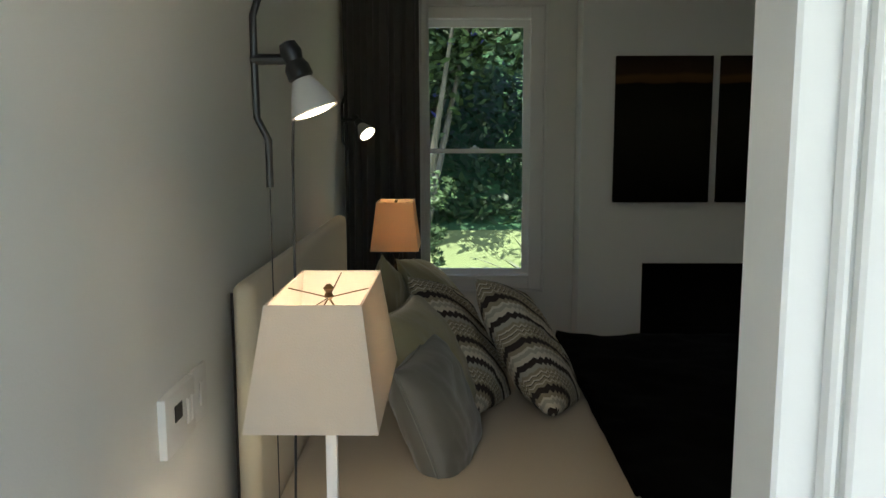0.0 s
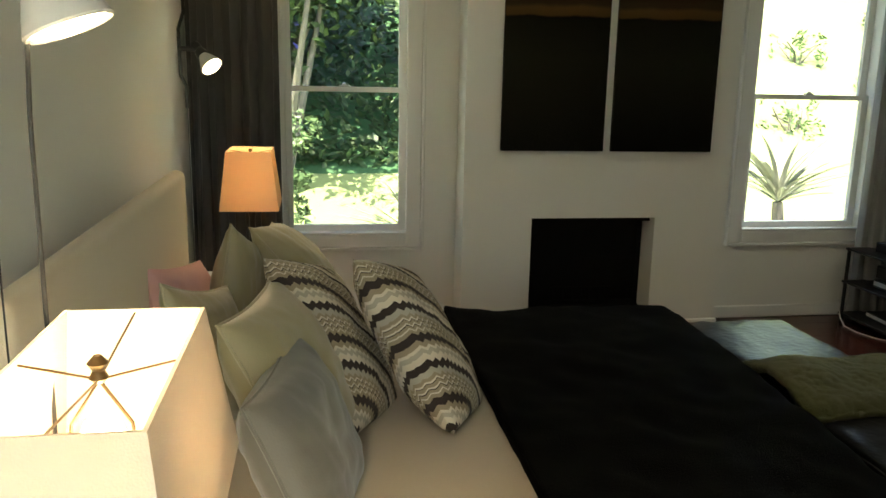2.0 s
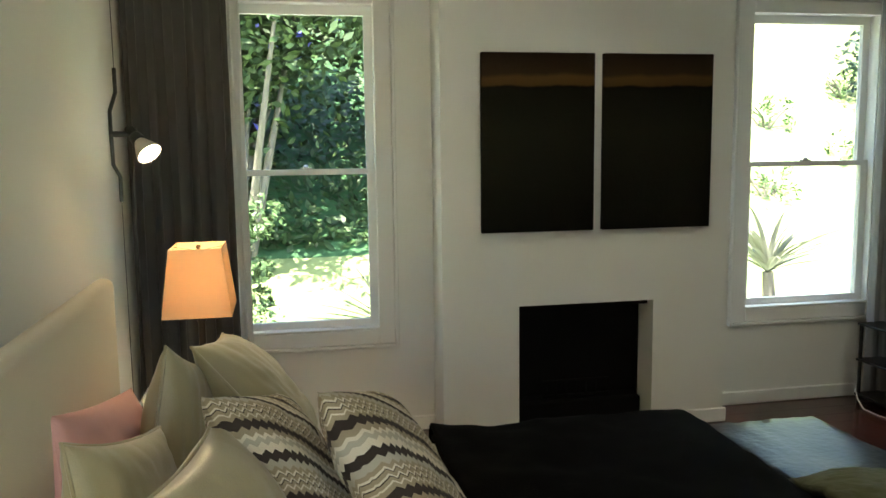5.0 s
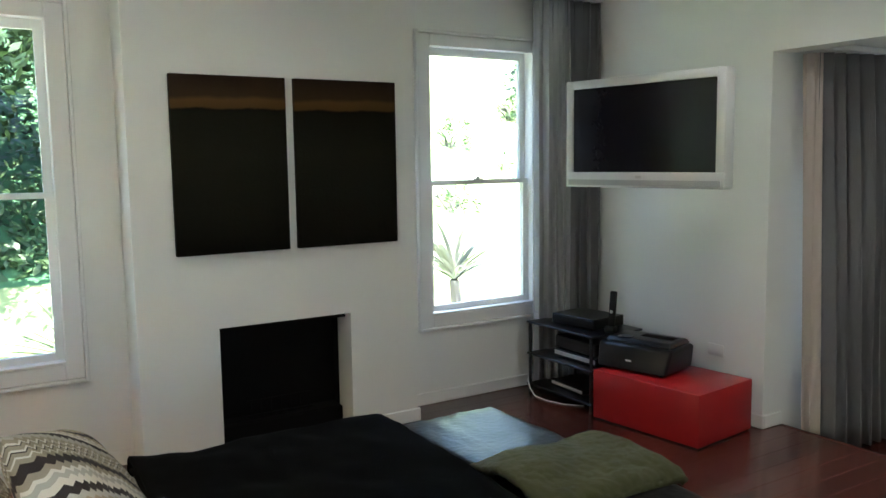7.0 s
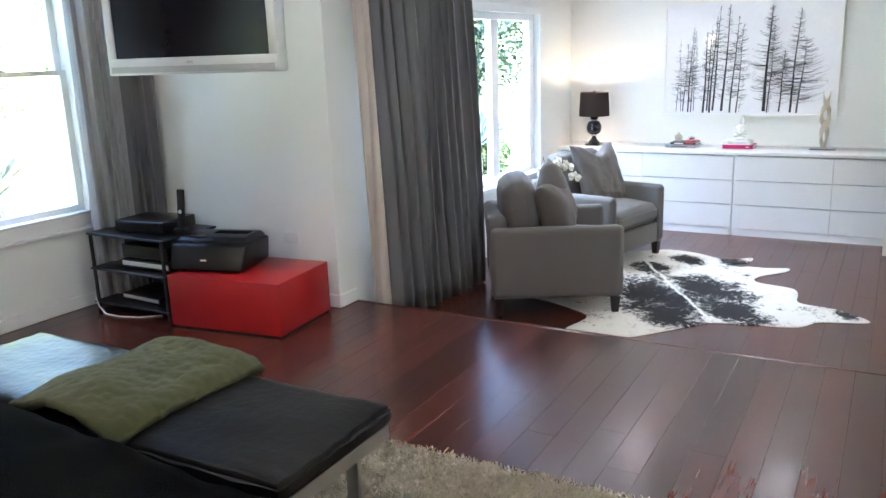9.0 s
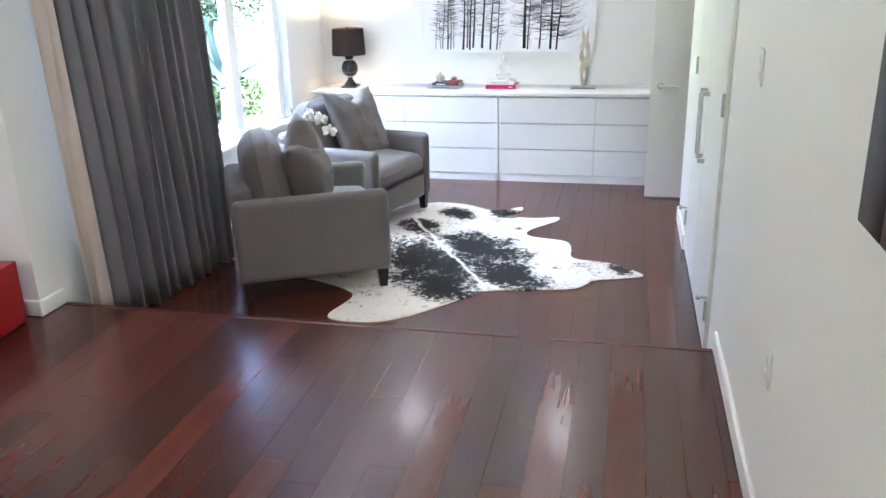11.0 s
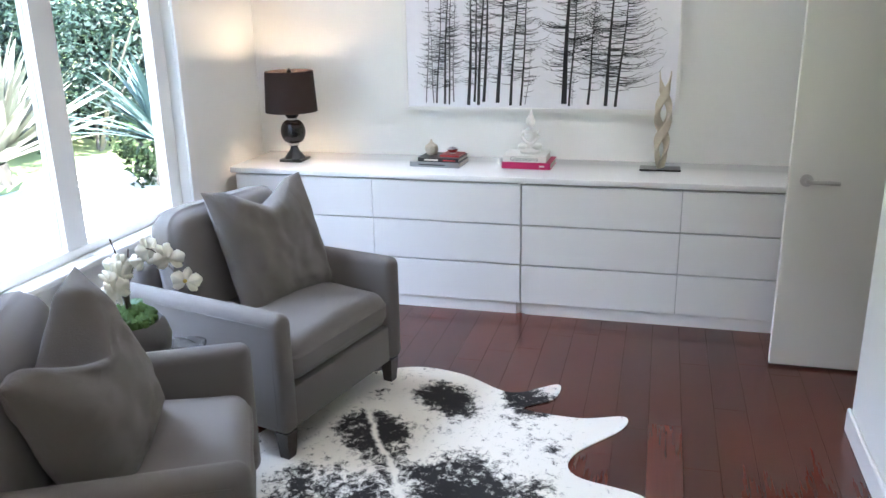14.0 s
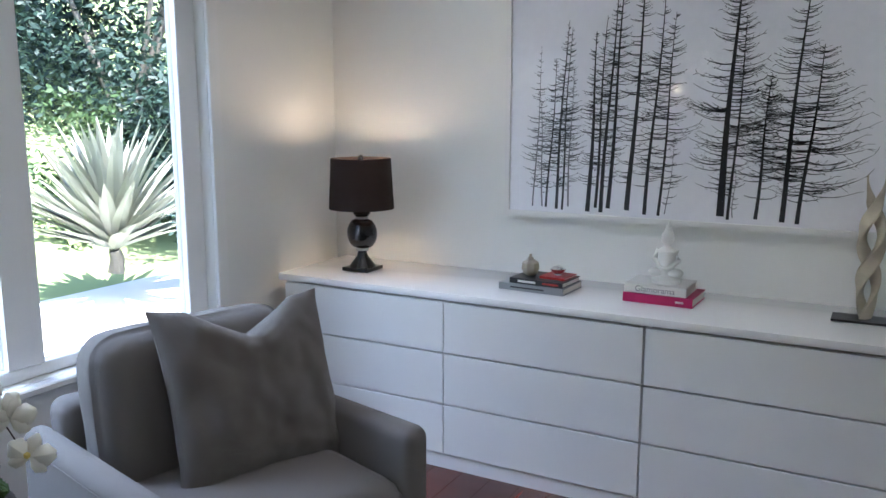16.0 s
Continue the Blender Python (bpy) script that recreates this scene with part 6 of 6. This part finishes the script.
def shade_leaves(seed):
    """Loose leaves added over the part of the bank darkened for tree shade."""
    rnd = random.Random(seed)
    verts, faces = [], []
    for _ in range(9000):
        x, y = rnd.uniform(-3.5, 3.2), 10.3 + 5.6 * rnd.random() ** 1.3
        p = Vector((x, y, HEIGHT(x, y) + rnd.uniform(0.0, 0.16)))
        a = Vector((rnd.gauss(0, 1), rnd.gauss(0, 1), rnd.gauss(0, 0.8))).normalized() * rnd.uniform(0.04, 0.10)
        b = a.cross(Vector((rnd.gauss(0, 0.5), -0.6, 1))).normalized() * a.length * 0.45
        k = len(verts)
        verts += [tuple(p - a), tuple(p + b), tuple(p + a), tuple(p - b)]
        faces.append((k, k + 1, k + 2, k + 3))
    me = bpy.data.meshes.new("ivy")
    me.from_pydata(verts, [], faces)
    me.materials.append(LEAF)
    tagged(new("ivy", me), "dark green leaves added over the shade-darkened bank", "ivy", "", "stuff")


shade_leaves(61)
boxes("paving", [(-3, 12, 5.41, 7.4, -0.43, -0.27)], PAVE, "pale sunlit paving along the house", "paving", bevel=0.01)
# unseen slab, added so that sunlight bounces into the hall
boxes("paving", [(-4, 6, -8.0, -1.75, -0.43, -0.10)], PAVE, "pale slab outside the hall window, added to bounce sunlight in", "paving", bevel=0.01)
boxes("paving", [(5.2, 12.5, 3.83, 5.409, -0.43, -0.27)], PAVE, "pale sunlit terrace outside the garden window", "paving", bevel=0.01)


def leaves(rnd, centres, count, size, material, name, parent):
    """A crown of many small leaf blades spread through overlapping clumps."""
    verts, faces = [], []
    for _ in range(count):
        c, r = rnd.choice(centres)
        d = Vector((rnd.gauss(0, 1), rnd.gauss(0, 1), rnd.gauss(0, 1))).normalized() * r * (0.55 + 0.5 * rnd.random())
        p = Vector(c) + d
        a = Vector((rnd.gauss(0, 1), rnd.gauss(0, 1), rnd.gauss(0, 0.7))).normalized()
        b = a.cross(Vector((rnd.gauss(0, 1), rnd.gauss(0, 1), rnd.gauss(0, 1)))).normalized()
        s = size * rnd.uniform(0.6, 1.4)
        k = len(verts)
        verts += [p - a * s, p + b * s * 0.42, p + a * s, p - b * s * 0.42]
        faces.append((k, k + 1, k + 2, k + 3))
    me = bpy.data.meshes.new(name)
    me.from_pydata([tuple(v) for v in verts], [], faces)
    me.materials.append(material)
    o = new(name, me)
    o.parent = parent
    return tagged(o, kind="stuff")


def bush(x, y, w, h, seed, material, label, count=3500, size=0.07, flowers=0, trunk=True, base=None, low=0.10):
    rnd = random.Random(seed)
    z = HEIGHT(x, y) - 0.05 if base is None else base
    ob = thing("tree" if trunk else "shrub", pose(x, y, z), label, "tree" if trunk else "shrub", "garden trees" if trunk else "garden shrubs")
    bm = bmesh.new()
    for k in range(5):
        a = rnd.uniform(0, 6.28)
        top = Vector((math.cos(a) * w * 0.32, math.sin(a) * w * 0.25, h * rnd.uniform(0.55, 0.8)))
        tube(bm, [(0.04 * math.cos(a), 0.04 * math.sin(a), 0), top * 0.45 + Vector((rnd.uniform(-0.1, 0.1), 0, 0.05)), top], 0.07 if trunk else 0.02, 7, 0.012)
    part("trunk", bm, BARK, ob)
    centres = []
    for _ in range(26):
        a, q = rnd.uniform(0, 6.28), rnd.random() ** 0.5
        centres.append(((math.cos(a) * w * 0.45 * q, math.sin(a) * w * 0.30 * q, h * rnd.uniform(low, 0.95)), rnd.uniform(0.12, 0.26) * min(w, h)))
    leaves(rnd, centres, count, size, material, "crown", ob)
    if flowers:
        fc = [c for c in centres if c[0][1] < 0] or centres
        leaves(rnd, fc[:5], flowers, size * 0.75, BLUE, "blossom", ob)
    return ob


bush(0.2, 11.6, 4.2, 4.2, 1, LEAF, "tall leafy tree with blue blossom behind the house", 9000, 0.10, 90)
bush(3.6, 12.2, 4.2, 4.6, 2, LEAF, "tall leafy tree on the bank", 8000, 0.10, 40)
bush(-2.2, 12.0, 4.0, 4.5, 3, LEAF, "dense leafy tree on the bank", 6000, 0.10, 60)
bush(0.3, 9.9, 4.4, 4.6, 21, LEAF, "spreading leafy tree with blue blossom over the bank", 9000, 0.07, 120, low=0.50)
bush(-2.4, 9.6, 4.0, 4.6, 22, LEAF, "spreading leafy tree over the bank", 6000, 0.08, 60, low=0.45)
bush(3.3, 10.6, 3.4, 4.6, 23, LEAF, "spreading leafy tree over the bank", 6000, 0.08, low=0.50)
for k in range(4):
    bush(7.4 + 1.0 * k, 11.0 + (k * 1.7) % 2.6, 1.0, 0.5, 40 + k, LEAFLIGHT, "small sparse shrub on the sunlit bank", 240, 0.04, trunk=False)
bush(12.6, 13.0, 4.0, 5.0, 5, LEAFDEEP, "dense dark tree behind the agave", 20000, 0.06)
bush(14.0, 11.0, 4.8, 5.2, 6, LEAFDEEP, "dense dark tree behind the agave", 20000, 0.06)
bush(16.6, 8.6, 4.8, 5.4, 7, LEAFDEEP, "dense dark tree beyond the terrace", 18000, 0.06)
bush(0.25, 7.6, 0.75, 1.9, 8, LEAFLIGHT, "light green shrub outside the sash window", 3200, 0.035, trunk=False)
bush(12.2, 9.4, 2.2, 1.6, 9, LEAF, "dense green shrub beside the agave", 3500, 0.05, trunk=False)
bush(10.6, 9.9, 2.2, 1.2, 10, LEAF, "low dense green shrub on the lawn", 3000, 0.05, trunk=False)
bush(13.2, 8.2, 3.4, 2.3, 14, LEAFDEEP, "dark leafy shrub behind the agave", 12000, 0.05, trunk=False)
bush(11.8, 6.2, 1.5, 0.8, 12, LEAF, "low green shrub by the terrace", 2500, 0.045, trunk=False)


def spiky(x, y, z, n_, length, width, seed, label, lean=1.0, stem=0.0, blade=None):
    """A rosette of long pointed blades."""
    rnd = random.Random(seed)
    ob = thing("agave", pose(x, y, z), label, "plant", "garden spiky plants")
    if stem:
        bm = bmesh.new()
        tube(bm, [(0, 0, -0.05), (0.02, 0, stem * 0.5), (0, 0, stem)], 0.07, 9, 0.05)
        part("stem", bm, BARK, ob)
    bm = bmesh.new()
    for k in range(n_):
        a, t = rnd.uniform(0, 6.28), rnd.random()
        up = 0.35 + 1.1 * t
        ln = length * rnd.uniform(0.75, 1.1)
        d = Vector((math.cos(a) * math.cos(up), math.sin(a) * math.cos(up), math.sin(up)))
        sidev = Vector((-math.sin(a), math.cos(a), 0))
        rows = []
        for i in range(7):
            s = i / 6
            c = d * ln * s + Vector((math.cos(a), math.sin(a), -0.9)) * lean * 0.16 * ln * s * s + Vector((0, 0, stem))
            w = width * (0.55 + 1.3 * s - 1.85 * s * s) if s < 1 else 0.001
            w = max(w, 0.001)
            fold = d.cross(sidev).normalized() * w * 0.35
            rows.append([bm.verts.new(c - sidev * w + fold), bm.verts.new(c), bm.verts.new(c + sidev * w + fold)])
        for p, q in zip(rows, rows[1:]):
            for j in range(2):
                bm.faces.new((p[j], p[j + 1], q[j + 1], q[j]))
    part("blades", bm, blade or AGAVE, ob)
    return ob


spiky(10.25, 6.9, 0.0, 130, 1.15, 0.075, 1, "large grey-green agave in the sunlit garden", stem=0.15, lean=0.5)
spiky(10.95, 5.75, -0.1, 70, 0.95, 0.045, 2, "blue-green agave beside the terrace", stem=0.35, blade=AGAVEBLUE)
spiky(5.2, 7.6, 0.02, 48, 0.92, 0.032, 3, "small spiky plant on the sunlit lawn", stem=0.40, lean=1.6)
spiky(1.75, 9.0, -0.2, 40, 0.85, 0.03, 4, "spiky green plant at the foot of the bank")
# ---- floorboards ----
def floorboards(name, x0, x1, y0, y1, z, seed, label, holes=()):
    ob = thing(name, pose(0, 0, 0), label, "floor", kind="structure")
    rnd = random.Random(seed)
    bw = 0.13
    meshes = {}
    rows = int((y1 - y0) / bw) + 1
    for r in range(rows):
        ya = y0 + r * bw
        yb = min(ya + bw, y1)
        if yb - ya < 0.02:
            continue
        x = x0 - rnd.uniform(0.0, 1.0)
        while x < x1:
            ln = rnd.choice((0.9, 1.2, 1.5, 1.8))
            if x1 - (x + ln) < 0.35:
                ln = x1 - x
            a, b = max(x, x0), min(x + ln, x1)
            x += ln + 1e-6
            if b - a < 0.05:
                continue
            key = (round(b - a, 3), round(yb - ya, 3))
            if key not in meshes:
                bm = bmesh.new()
                g = 0.0005
                L, B = b - a, yb - ya
                v0 = [bm.verts.new((u, v, -0.012)) for u, v in ((g, g), (L - g, g), (L - g, B - g), (g, B - g))]
                e = 0.0007
                v1 = [bm.verts.new((u, v, -e)) for u, v in ((g, g), (L - g, g), (L - g, B - g), (g, B - g))]
                v2 = [bm.verts.new((u, v, 0)) for u, v in ((g + e, g + e), (L - g - e, g + e), (L - g - e, B - g - e), (g + e, B - g - e))]
                for p, q in ((v0, v1), (v1, v2)):
                    for k in range(4):
                        bm.faces.new((p[k], p[(k + 1) % 4], q[(k + 1) % 4], q[k]))
                bm.faces.new(v2)
                me = bpy.data.meshes.new("board")
                bm.to_mesh(me)
                bm.free()
                me.materials.append(BOARD)
                meshes[key] = me
            o = new("board", meshes[key])
            o.location = (a, ya, z)
            o.parent = ob


floorboards("floor", -0.03, STEP - 0.029, YS - TS, YN, 0.0, 4, "dark red polished hardwood floorboards")
floorboards("floor_sitting", STEP + 0.001, XF, YS, YSN, LOW, 5, "dark red polished hardwood floorboards of the sitting room")
floorboards("floor_hall", 0.0, 1.7, -1.6, YS - TS, 0.0, 6, "dark red polished hardwood floorboards of the hall")
floorboards("floor_lobby", 7.54, XF, -1.2, YS, LOW, 7, "dark red polished hardwood floorboards of the lobby")
